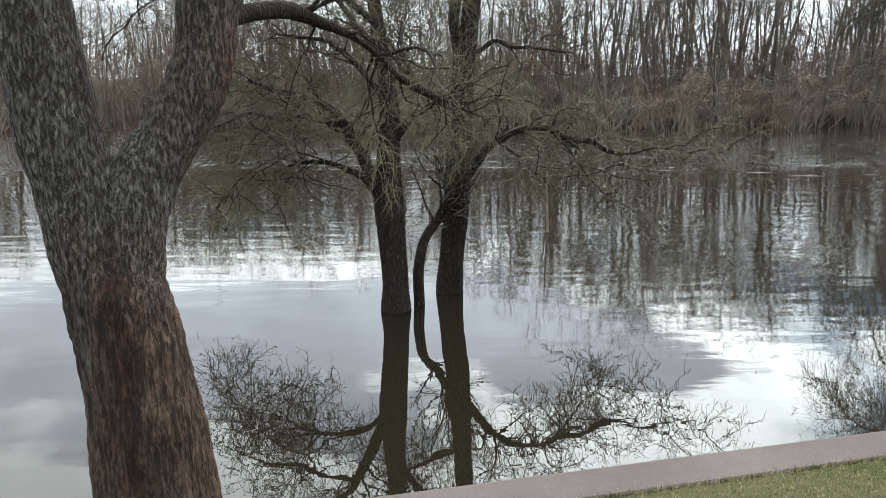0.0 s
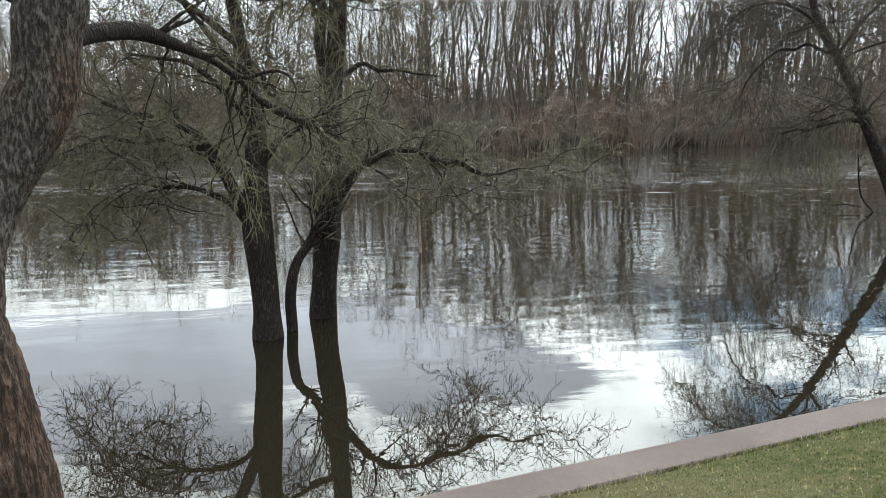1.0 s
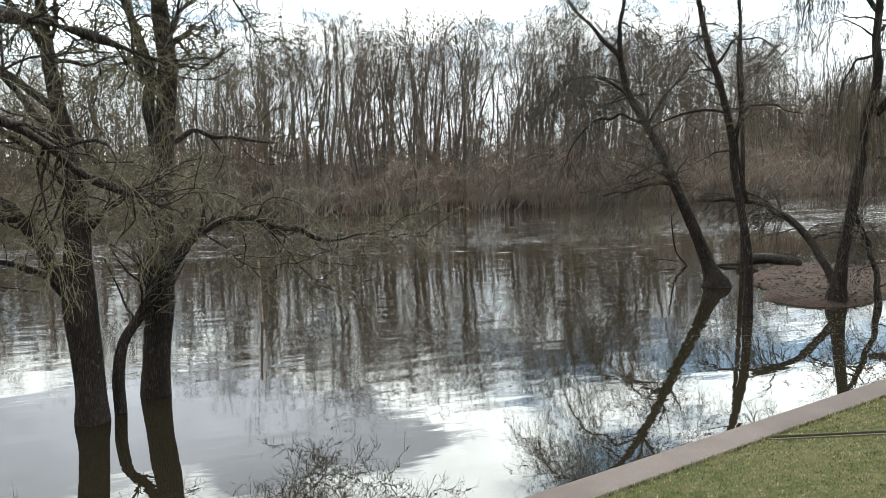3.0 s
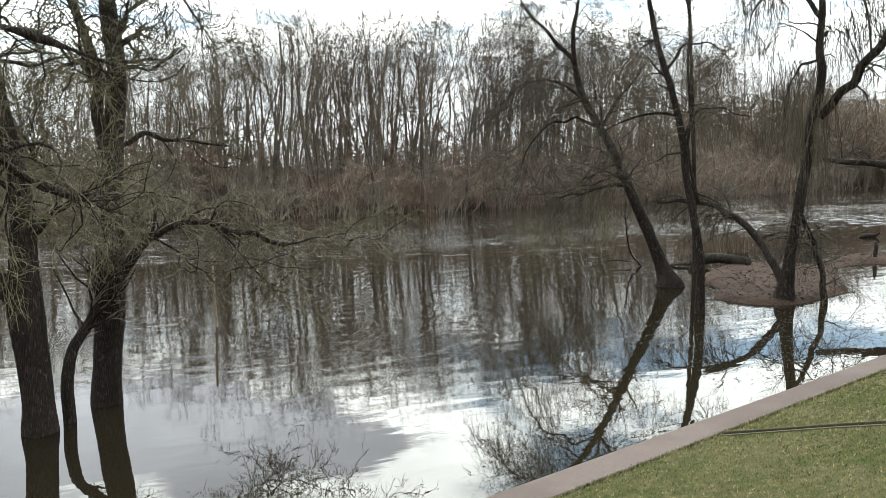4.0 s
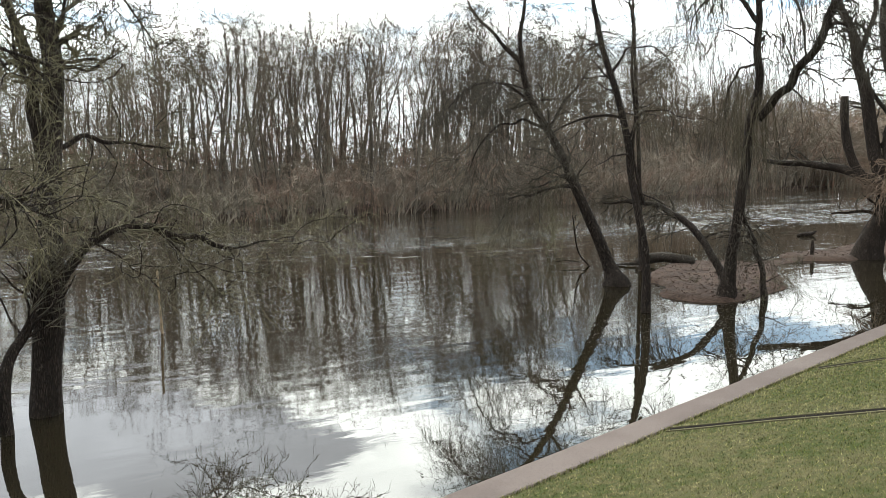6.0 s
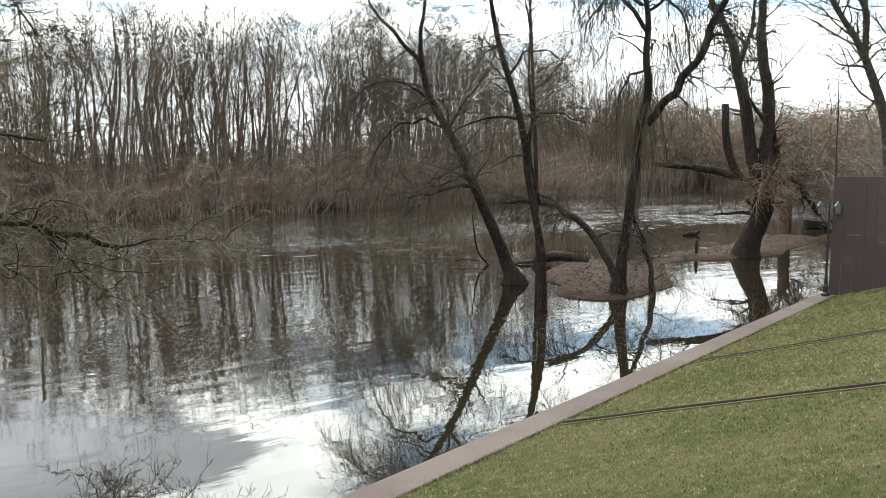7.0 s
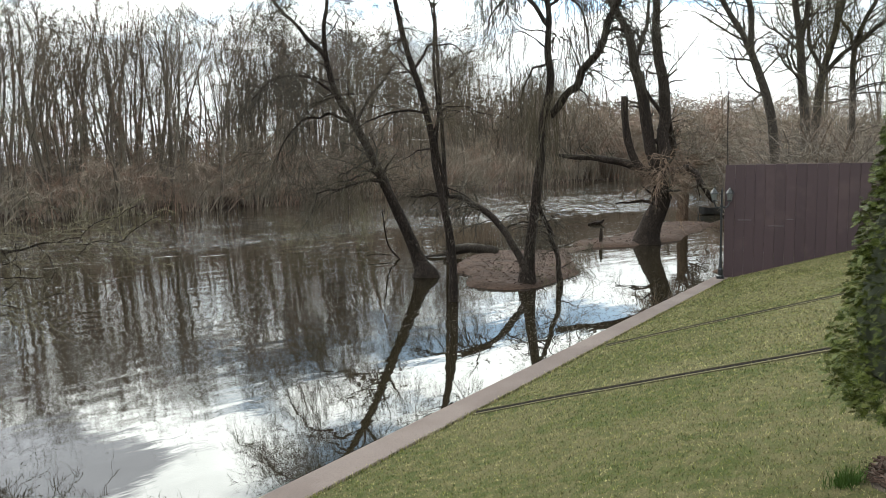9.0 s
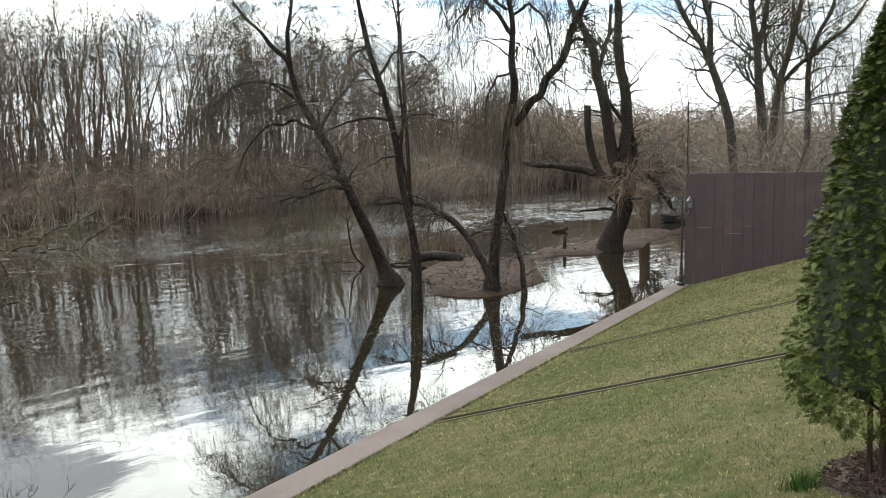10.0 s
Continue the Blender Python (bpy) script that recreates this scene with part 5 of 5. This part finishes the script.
def make_litter():
    """Dead leaves, bark and sticks strewn over the islet and the spit."""
    rng = np.random.default_rng(61)
    p = np.concatenate([rng.uniform((11.2, 10.2), (19.0, 17.0), (11000, 2)), rng.uniform((18, 12.6), (31.0, 18.6), (11000, 2))])
    z = ground_z(p)
    ok = z > 0.012
    p, z = p[ok], z[ok]
    n = len(p)
    d = rng.normal(size=(n, 3)) * [1, 1, 0.25]
    d /= np.linalg.norm(d, axis=1, keepdims=True)
    e = np.cross(d, [0, 0, 1]) + rng.normal(size=(n, 3)) * 0.3
    long = rng.uniform(0.015, 0.06, (n, 1)) * np.where(rng.random((n, 1)) < 0.06, 4, 1)
    wide = rng.uniform(0.006, 0.025, (n, 1))
    c = np.column_stack([p, z + 0.008])
    v = np.stack([c - d * long, c + e * wide, c + d * long, c - e * wide], 1).reshape(-1, 3)
    tagged(new("leaf_litter", mesh_of("leaf_litter", v, np.arange(4 * n).reshape(n, 4), MAT_CHIP)), "brown dead leaves and sticks strewn over the islet", "leaf litter", kind="stuff")


MAT_CHIP = twig_stuff("bark_chips", (0.044, 0.027, 0.020), (0.086, 0.053, 0.039), (0.064, 0.038, 0.028), 2.0)
make_litter()


def make_foam():
    """Long thin streaks of froth where the current passes the still water."""
    rng = np.random.default_rng(9)
    mat, k, bsdf = material("river_froth")
    p = place(k)
    k.val(bsdf.inputs["Base Color"], k.mix(k.noise(p, 9, 4), (0.30, 0.28, 0.25), (0.55, 0.53, 0.5)))
    bsdf.inputs["Roughness"].default_value = 0.8
    vs, fs = [], []
    line = smooth_path([(-14, 26.4), (-3.3, 25.8), (1.6, 25.6), (5.2, 24.4), (8.1, 23.8), (11.9, 23.2), (16.2, 22.3), (29.6, 23.4), (47, 25.4)], 240)
    for i in range(300):
        j = rng.integers(0, 236)
        near = i < 110
        c = line[j] + rng.normal(size=2) * ((0.4, 0.35) if near else (1.5, 2.6))
        if not near:
            c[1] += rng.uniform(0, 12)
        long, wide = rng.uniform(0.15, 1.1 if near else 0.8), rng.uniform(0.012, 0.045)
        d = line[j + 3] - line[j]
        d = d / np.linalg.norm(d)
        e = np.array([-d[1], d[0]])
        n = 8
        base = len(vs)
        for s in range(n):
            q = (s / (n - 1) - 0.5) * 2
            w = wide * (1 - q * q) * rng.uniform(0.3, 1.0)
            m = c + d * q * long * 0.5 + e * rng.normal() * 0.02
            vs += [(*(m - e * w), 0.004), (*(m + e * w), 0.004)]
        fs += [(base + 2 * s, base + 2 * s + 2, base + 2 * s + 3, base + 2 * s + 1) for s in range(n - 1)]
    tagged(new("foam", mesh_of("foam", vs, np.array(fs), mat)), "thin whitish streaks of foam drifting on the current", "foam", kind="stuff")


make_foam()


# ---- on the lawn ----
MAT_IRON = plain("black_cast_iron", (0.012, 0.012, 0.013), 0.45)
MAT_MILK = plain("milky_glass", (0.145, 0.145, 0.14), 0.25)
MAT_TIMBER = plain("grey_edging_timber", (0.098, 0.086, 0.050), 0.9, gloss=0.04)
MAT_GAP = plain("dark_gap_strip", (0.010, 0.008, 0.007), 0.95, gloss=0.02)
MAT_MULCH = earthy("bark_mulch", (0.035, 0.025, 0.020), (0.060, 0.045, 0.036), (0.12, 0.095, 0.075), 6, 60, 0.95, 0.03)


def make_lamp():
    ob = thing("garden_lamp", 15.08, 7.53, 0.2, "black cast-iron garden lamp post with two lanterns by the fence", "lamp post")
    ob.scale = (1.19, 1.19, 1.19)
    bm = bmesh.new()
    turned(bm, [(0.07, 0.08), (0.07, 0.13), (0.045, 0.15), (0.046, 0.25), (0.032, 0.28), (0.026, 0.42), (0.02, 0.45), (0.017, 1.35), (0.026, 1.37), (0.016, 1.40), (0.014, 1.56), (0.022, 1.58), (0.006, 1.68)], 14)
    part("post", bm, MAT_IRON, ob)
    for s in (-1, 1):
        d = np.array([0.60, -0.8]) * s
        bm = bmesh.new()
        me, _ = limb_mesh("arm", [(0, 0, 1.36, 0.011), (d[0] * 0.07, d[1] * 0.07, 1.33, 0.011), (d[0] * 0.11, d[1] * 0.11, 1.38, 0.011), (d[0] * 0.13, d[1] * 0.13, 1.44, 0.011)], MAT_IRON, 8, 14)
        bm.free()
        under("arm", me, ob)
        cx, cy = d * 0.13
        bm = bmesh.new()
        turned(bm, [(0.035, 1.44), (0.045, 1.455), (0.045, 1.465)], 6, (cx, cy))
        lantern = part("lantern", bm, MAT_IRON, ob)
        bm = bmesh.new()
        turned(bm, [(0.036, 1.466), (0.056, 1.575)], 6, (cx, cy))
        part("pane", bm, MAT_MILK, lantern, "milky white lantern glass")
        bm = bmesh.new()
        turned(bm, [(0.072, 1.576), (0.068, 1.59), (0.03, 1.645), (0.012, 1.67), (0.012, 1.69)], 6, (cx, cy))
        part("cap", bm, MAT_IRON, lantern)


make_lamp()


def make_channel(a, b, wide, label):
    """A drain in the lawn: two thin edging boards with a dark gap between."""
    a, b = np.array(a), np.array(b)
    d = (b - a) / np.linalg.norm(b - a)
    e = np.array([-d[1], d[0]])
    z0 = float(lawn_z(*a))
    ob = thing("lawn_drain", a[0], a[1], z0, label, "drain", "drains across the lawn")
    n = 26
    # almost flush strip: the dark of an open gap is put into its colour
    for kind, lo, hi, top, mat in (("edge", -wide / 2 - 0.028, -wide / 2, 0.016, MAT_TIMBER), ("edge", wide / 2, wide / 2 + 0.016, 0.018, MAT_TIMBER), ("channel", -wide / 2 + 0.001, wide / 2 - 0.001, 0.012, MAT_GAP)):
        v = []
        for i in range(n):
            c = a + (b - a) * i / (n - 1)
            wob = 0.006 * math.sin(i * 1.3 + lo * 40)
            for o, z in ((lo, -0.06), (lo, top), (hi, top), (hi, -0.06)):
                q = c + e * (o + wob)
                v.append((q[0] - a[0], q[1] - a[1], float(lawn_z(*c)) - z0 + z))
        i = np.arange(n * 4).reshape(n, 4)
        f = np.stack([i[:-1], i[1:], np.roll(i[1:], -1, axis=1), np.roll(i[:-1], -1, axis=1)], -1).reshape(-1, 4)
        under(kind, mesh_of(kind, v, [f, i[:1, ::-1], i[-1:]], mat), ob)


make_channel((5.33, 5.17), (7.8, -0.2), 0.085, "narrow dark drain between thin timber edgings across the lawn")
make_channel((8.49, 5.8), (12.5, -1.1), 0.07, "narrow dark drain between thin timber edgings farther up the lawn")


def blade_mat():
    mat, k, bsdf = material("grass_blades", 0.1)
    geo = k.add("ShaderNodeNewGeometry")
    p, rnd = geo.outputs["Position"], geo.outputs["Random Per Island"]
    green = k.mix(rnd, (0.024, 0.036, 0.009), (0.185, 0.190, 0.048))
    straw = k.mix(rnd, (0.085, 0.074, 0.036), (0.40, 0.355, 0.175))
    pick = k.math("LESS_THAN", k.math("FRACT", k.math("MULTIPLY", rnd, 37.7)), k.math("MULTIPLY_ADD", lawn_patches(k, p), 0.8, 0.10))
    clump = k.ramp(k.noise(k.scaled(p, (1, 1, 0), (5, 2, 0)), 15.0, 5, 0.75), 0.38, 0.62, 0.36, 1.42)
    k.val(bsdf.inputs["Base Color"], k.mix(1.0, k.mix(pick, green, straw), k.grey(clump), "MULTIPLY"))
    bsdf.inputs["Roughness"].default_value = 0.75
    return mat


def make_grass():
    rng = np.random.default_rng(10)
    n = 380000
    x = rng.uniform(-2.2, 18.5, n)
    s = np.where(rng.random(n) < 0.03, rng.uniform(-0.05, 0.03, n), rng.uniform(0, 6.2, n))
    y = kerb_y(x) - 0.37 - s
    keep = (np.hypot(x, y) > 1.2) & (y < kerb_y(x)) & ((x - FENCE_FOOT[0]) * 0.885 + (y - FENCE_FOOT[1]) * 0.466 < -0.02) & (y > -1.0)
    x, y = x[keep], y[keep]
    n = len(x)
    z = lawn_z(x, y)
    a = rng.uniform(0, 6.28, n)
    h = rng.uniform(0.007, 0.024, n) + np.where(y > kerb_y(x) - 0.40, 0.018, 0)
    lean = rng.normal(size=(n, 2)) * 0.010
    w = 0.0014 + 0.00041 * np.hypot(x, y)
    foot = np.column_stack([x, y, z - 0.004])
    side = np.column_stack([np.cos(a) * w, np.sin(a) * w, np.zeros(n)])
    tip = foot + np.column_stack([lean, h])
    v = np.stack([foot - side, foot + side, tip], 1).reshape(-1, 3)
    tagged(new("grass", mesh_of("grass", v, np.arange(3 * n).reshape(n, 3), blade_mat())), "short patchy green and straw-coloured lawn grass", "grass", kind="stuff")


make_grass()


# ---- the thuja and its bed ----
def thuja_mat():
    mat, k, bsdf = material("thuja_sprays", 0.08)
    geo = k.add("ShaderNodeNewGeometry")
    rnd = geo.outputs["Random Per Island"]
    col = k.mix(k.ramp(rnd, 0.0, 0.8), (0.018, 0.028, 0.005), (0.069, 0.079, 0.015))
    col = k.mix(k.ramp(k.noise(geo.outputs["Position"], 7, 3), 0.55, 0.75, 0, 0.5), col, (0.100, 0.098, 0.018))
    k.val(bsdf.inputs["Base Color"], col)
    bsdf.inputs["Roughness"].default_value = 0.6
    return mat


def make_thuja():
    tx, ty = 3.72, 0.82
    tz = float(lawn_z(tx, ty))
    ob = thing("thuja", tx, ty, tz, "dense green conical thuja with bare reddish stems at its foot", "conifer")
    rng = np.random.default_rng(14)
    for i in range(7):
        a = i * 0.9 + 0.4
        me, _ = limb_mesh("stem", [(0.07 * math.cos(a), 0.07 * math.sin(a), -0.05, 0.011), (0.08 * math.cos(a), 0.08 * math.sin(a), 0.4, 0.009), (0.10 * math.cos(a), 0.10 * math.sin(a), 1.1, 0.008), (0.04 * math.cos(a), 0.04 * math.sin(a), 1.9, 0.008)], MAT_PALE_BARK, 8, 18, 0.1, i)
        under("stem", me, ob)
    # bare side shoots under the crown
    stems = np.array([smooth_path([(0.07 * math.cos(a), 0.07 * math.sin(a), 0.1, 0.03), (0.10 * math.cos(a), 0.10 * math.sin(a), 0.8, 0.02)], 8) for a in np.arange(5) * 1.26 + 0.4])
    k1, r1 = sprout(rng, stems[:, :, :3], stems[:, :, 3], 60, 0.1, (0.2, 0.42), (35, 65), (0.15, 0.3), 5, 0.12, 0.12)
    k2, r2 = sprout(rng, k1, r1, 200, 0.2, (0.06, 0.18), (25, 60), (0.5, 0.8), 4, 0.12, 0.05)
    v, f = joined([tubes(k1, np.maximum(r1, 0.0022), 4), tubes(k2, np.maximum(r2, 0.0012), 3)])
    tagged(under("side_shoots", mesh_of("side_shoots", v, f, MAT_PALE_BARK), ob), kind="stuff")

    # a spray: a flat fan of scaly shoots, one metre long
    def fan():
        vs, fs = [], []

        def lobe(p, q, w):
            p, q = np.array(p), np.array(q)
            d = q - p
            e = np.array([-d[1], d[0], 0]) / (np.linalg.norm(d) + 1e-9) * w
            b = len(vs)
            vs.extend([p, p + d * 0.6 - e, q, p + d * 0.6 + e])
            fs.extend([(b, b + 1, b + 3), (b + 1, b + 2, b + 3)])

        lobe((0, 0, 0), (1, 0, 0), 0.06)
        for i in range(4):
            t = 0.10 + 0.2 * i
            long = 0.50 * (1 - 0.7 * (i / 4) ** 1.5)
            for s in (-1, 1):
                q = (t + long * 0.75, s * long * 0.72, 0.03 * rng.normal())
                lobe((t, 0, 0), q, 0.056)
        return np.array(vs), np.array(fs)

    fans = [fan() for _ in range(5)]
    bits = []
    for i in range(16500):
        z = 0.24 + 2.04 * rng.random() ** 0.9
        full = float(np.interp(z, (0.24, 0.36, 0.5, 0.74, 1.1, 1.4, 1.6, 1.83, 2.07, 2.3), (0.28, 0.45, 0.445, 0.40, 0.33, 0.275, 0.23, 0.16, 0.07, 0.02)))
        a = rng.uniform(0, 6.2832)
        clump = 0.98 + 0.10 * noise.noise((math.cos(a) * 3, math.sin(a) * 3, z * 6)) + 0.12 * noise.noise((math.cos(a) * 7, math.sin(a) * 7, z * 15))
        r = full * clump * (1 - 0.34 * rng.random() ** 1.6)
        size = rng.uniform(0.028, 0.056)
        out = Vector((math.cos(a), math.sin(a), 0))
        way = (out + Vector((0, 0, rng.uniform(-0.25, 0.9))) + Vector(rng.normal(size=3)) * 0.45).normalized()
        side = way.cross(Vector((0, 0, 1)) + Vector(rng.normal(size=3)) * 0.55).normalized()
        up = side.cross(way)
        v, f = fans[i % 5]
        v = v * size
        droop = -0.35 * v[:, 0] ** 2 / size
        m = np.array([way, side, up])
        bits.append((v @ m + np.array(out) * max(r - size * 0.6, 0) + np.column_stack([0 * droop, 0 * droop, z + droop]), f))
    v, f = joined(bits)
    tagged(under("crown", mesh_of("crown", v, f, thuja_mat()), ob, "dense scaly green fan-shaped sprays"), kind="stuff")
    # added solid core: stops see-through, its dark colour stands for shade within the crown
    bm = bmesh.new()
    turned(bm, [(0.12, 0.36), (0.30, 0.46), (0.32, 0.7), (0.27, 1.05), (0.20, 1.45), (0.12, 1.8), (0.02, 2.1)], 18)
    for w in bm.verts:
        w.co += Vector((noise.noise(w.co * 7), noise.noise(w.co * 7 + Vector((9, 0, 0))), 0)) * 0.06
    part("shade_core", bm, MAT_INNER, ob, "dark solid core standing for the shade inside the crown")


MAT_INNER = plain("thuja_core_shade", (0.022, 0.026, 0.010), 0.95)
make_thuja()


def make_bed():
    """The round bed of bark mulch under the thuja, with loose chips."""
    rng = np.random.default_rng(15)
    bx, by = 3.79, 0.80
    bm = bmesh.new()
    rings = []
    for r in np.linspace(0, 0.32, 9):
        ring = []
        for i in range(40):
            a = i * 2 * math.pi / 40
            q = r * (1 + 0.10 * noise.noise((math.cos(a) * 1.6, math.sin(a) * 1.6, 3)))
            x, y = bx + q * math.cos(a), by + q * math.sin(a)
            ring.append(bm.verts.new((x, y, float(lawn_z(x, y)) + 0.035 * (1 - (r / 0.32) ** 2) + 0.008 + 0.012 * noise.noise((x * 14, y * 14, 0)) - (0.03 if r > 0.30 else 0))))
        rings.append(ring)
    for a, b in zip(rings, rings[1:]):
        for i in range(40):
            bm.faces.new((a[i], a[(i + 1) % 40], b[(i + 1) % 40], b[i]))
    me = bpy.data.meshes.new("mulch_bed")
    bm.to_mesh(me)
    bm.free()
    me.materials.append(MAT_MULCH)
    tagged(new("mulch_bed", me), "dark round bed of bark mulch under the thuja", "flower bed")
    n = 900
    a, r = rng.uniform(0, 6.28, n), 0.30 * np.sqrt(rng.random(n))
    x, y = bx + r * np.cos(a), by + r * np.sin(a)
    c = np.column_stack([x, y, lawn_z(x, y) + 0.03 * (1 - (r / 0.32) ** 2) + 0.018])
    d = rng.normal(size=(n, 3)) * [1, 1, 0.35]
    d /= np.linalg.norm(d, axis=1, keepdims=True)
    paths = c[:, None] + d[:, None] * np.linspace(-1, 1, 3)[None, :, None] * rng.uniform(0.008, 0.028, (n, 1, 1))
    v, f = tubes(paths, np.array([[0.002, 0.005, 0.002]]) * rng.uniform(0.6, 1.4, (n, 1)), 4)
    tagged(new("wood_chips", mesh_of("wood_chips", v, f, MAT_CHIP)), "loose brown bark chips on the mulch bed", "wood chips", kind="stuff")


make_bed()


def make_tuft():
    """A lush tuft of longer grass beside the bed."""
    rng = np.random.default_rng(71)
    n = 260
    x, y = 3.61 + rng.normal(size=n) * 0.035, 1.13 + rng.normal(size=n) * 0.035
    z = lawn_z(x, y)
    a = rng.uniform(0, 6.28, n)
    foot = np.column_stack([x, y, z - 0.004])
    side = np.column_stack([np.cos(a), np.sin(a), 0 * a]) * 0.0022
    tip = foot + np.column_stack([rng.normal(size=(n, 2)) * 0.035, rng.uniform(0.05, 0.11, n)])
    v = np.stack([foot - side, foot + side, tip], 1).reshape(-1, 3)
    tagged(new("grass_tuft", mesh_of("grass_tuft", v, np.arange(3 * n).reshape(n, 3), MAT_TUFT)), "lush green tuft of longer grass beside the mulch bed", "grass tuft", kind="stuff")


MAT_TUFT = twig_stuff("tuft_blades", (0.045, 0.085, 0.014), (0.075, 0.12, 0.02), (0.06, 0.10, 0.02), 3.0)
make_tuft()


def make_debris():
    """Broken stalks and dead leaves adrift on the still water by the wall and the islet."""
    rng = np.random.default_rng(72)
    n = 2600
    c = np.concatenate([rng.normal(size=(n // 2, 2)) * (1.5, 0.8) + (11.2, 8.9), rng.uniform((7.6, 7.0), (17.0, 11.0), (n // 2, 2))])
    keep = (c[:, 1] > kerb_y(c[:, 0]) + 0.05) & (ground_z(c) < -0.02)
    c = c[keep]
    n = len(c)
    a = rng.normal(size=n) * 0.6 + 0.5
    d = np.column_stack([np.cos(a), np.sin(a)])
    e = np.column_stack([-np.sin(a), np.cos(a)])
    long = rng.uniform(0.01, 0.05, (n, 1)) * np.where(rng.random((n, 1)) < 0.12, 3.0, 1.0)
    wide = rng.uniform(0.004, 0.011, (n, 1))
    up = np.full((n, 1), 0.004)
    v = np.stack([np.hstack([c - d * long, up]), np.hstack([c - e * wide, up]), np.hstack([c + d * long, up]), np.hstack([c + e * wide, up])], 1).reshape(-1, 3)
    tagged(new("floating_debris", mesh_of("floating_debris", v, np.arange(4 * n).reshape(n, 4), MAT_DRIFT)), "dry stalks and leaves drifting on the still water", "debris", kind="stuff")


MAT_DRIFT = twig_stuff("drift_bits", (0.035, 0.028, 0.023), (0.085, 0.070, 0.058), (0.06, 0.045, 0.037), 2.0)
make_debris()


def make_reeds():
    rng = np.random.default_rng(73)
    n = 500
    c = rng.normal(size=(n, 2)) * (0.9, 0.35) + REEDS
    p = np.column_stack([c, np.full(n, -0.1)])
    way = np.column_stack([rng.normal(size=(n, 2)) * 0.12, rng.uniform(0.5, 0.95, n)])
    paths = p[:, None] + way[:, None] * np.linspace(0, 1, 4)[None, :, None]
    paths[:, 2:, :2] += rng.normal(size=(n, 2, 2)) * 0.03
    v, f = slivers(rng, paths, np.full((n, 4), 0.006))
    tagged(new("reed_bed", mesh_of("reed_bed", v, f, MAT_REED)), "dry brown reeds standing in the river beyond the islet", "reeds", kind="stuff")


REEDS = np.array([19.1, 18.8])
MAT_REED = twig_stuff("dry_reeds", (0.12, 0.085, 0.058), (0.19, 0.14, 0.095), (0.15, 0.10, 0.07), 1.0)
make_reeds()


def make_boat():
    """A small dark rowing boat moored beyond the spit."""
    ob = thing("rowing_boat", 36.5, 18.6, 0.0, "small dark wooden rowing boat moored beyond the spit", "boat", turn=-25)
    bm = bmesh.new()
    rings = []
    for s in np.linspace(-1.1, 1.1, 13):
        w = 0.45 * (1 - (abs(s - 0.15) / 1.27) ** 2.2) ** 0.6 if abs(s - 0.15) < 1.26 else 0.01
        top = 0.32 + 0.10 * s * s
        rings.append([bm.verts.new(q) for q in ((s, -w, top), (s, -w * 0.8, 0.05), (s, 0, -0.12), (s, w * 0.8, 0.05), (s, w, top), (s, w - min(0.03, w * 0.5), top), (s, w * 0.7, 0.07), (s, 0, -0.06), (s, -w * 0.7, 0.07), (s, -w + min(0.03, w * 0.5), top))])
    for a, b in zip(rings, rings[1:]):
        for i in range(10):
            bm.faces.new((a[i], a[(i + 1) % 10], b[(i + 1) % 10], b[i]))
    bm.faces.new(rings[0][::-1])
    bm.faces.new(rings[-1])
    part("hull", bm, MAT_BOAT, ob)
    bm = bmesh.new()
    box(bm, (-0.15, -0.4, 0.2), (0.1, 0.4, 0.23), 0.005)
    part("seat", bm, MAT_TIMBER, ob)


MAT_BOAT = plain("tarred_planks", (0.022, 0.020, 0.018), 0.6)
make_boat()
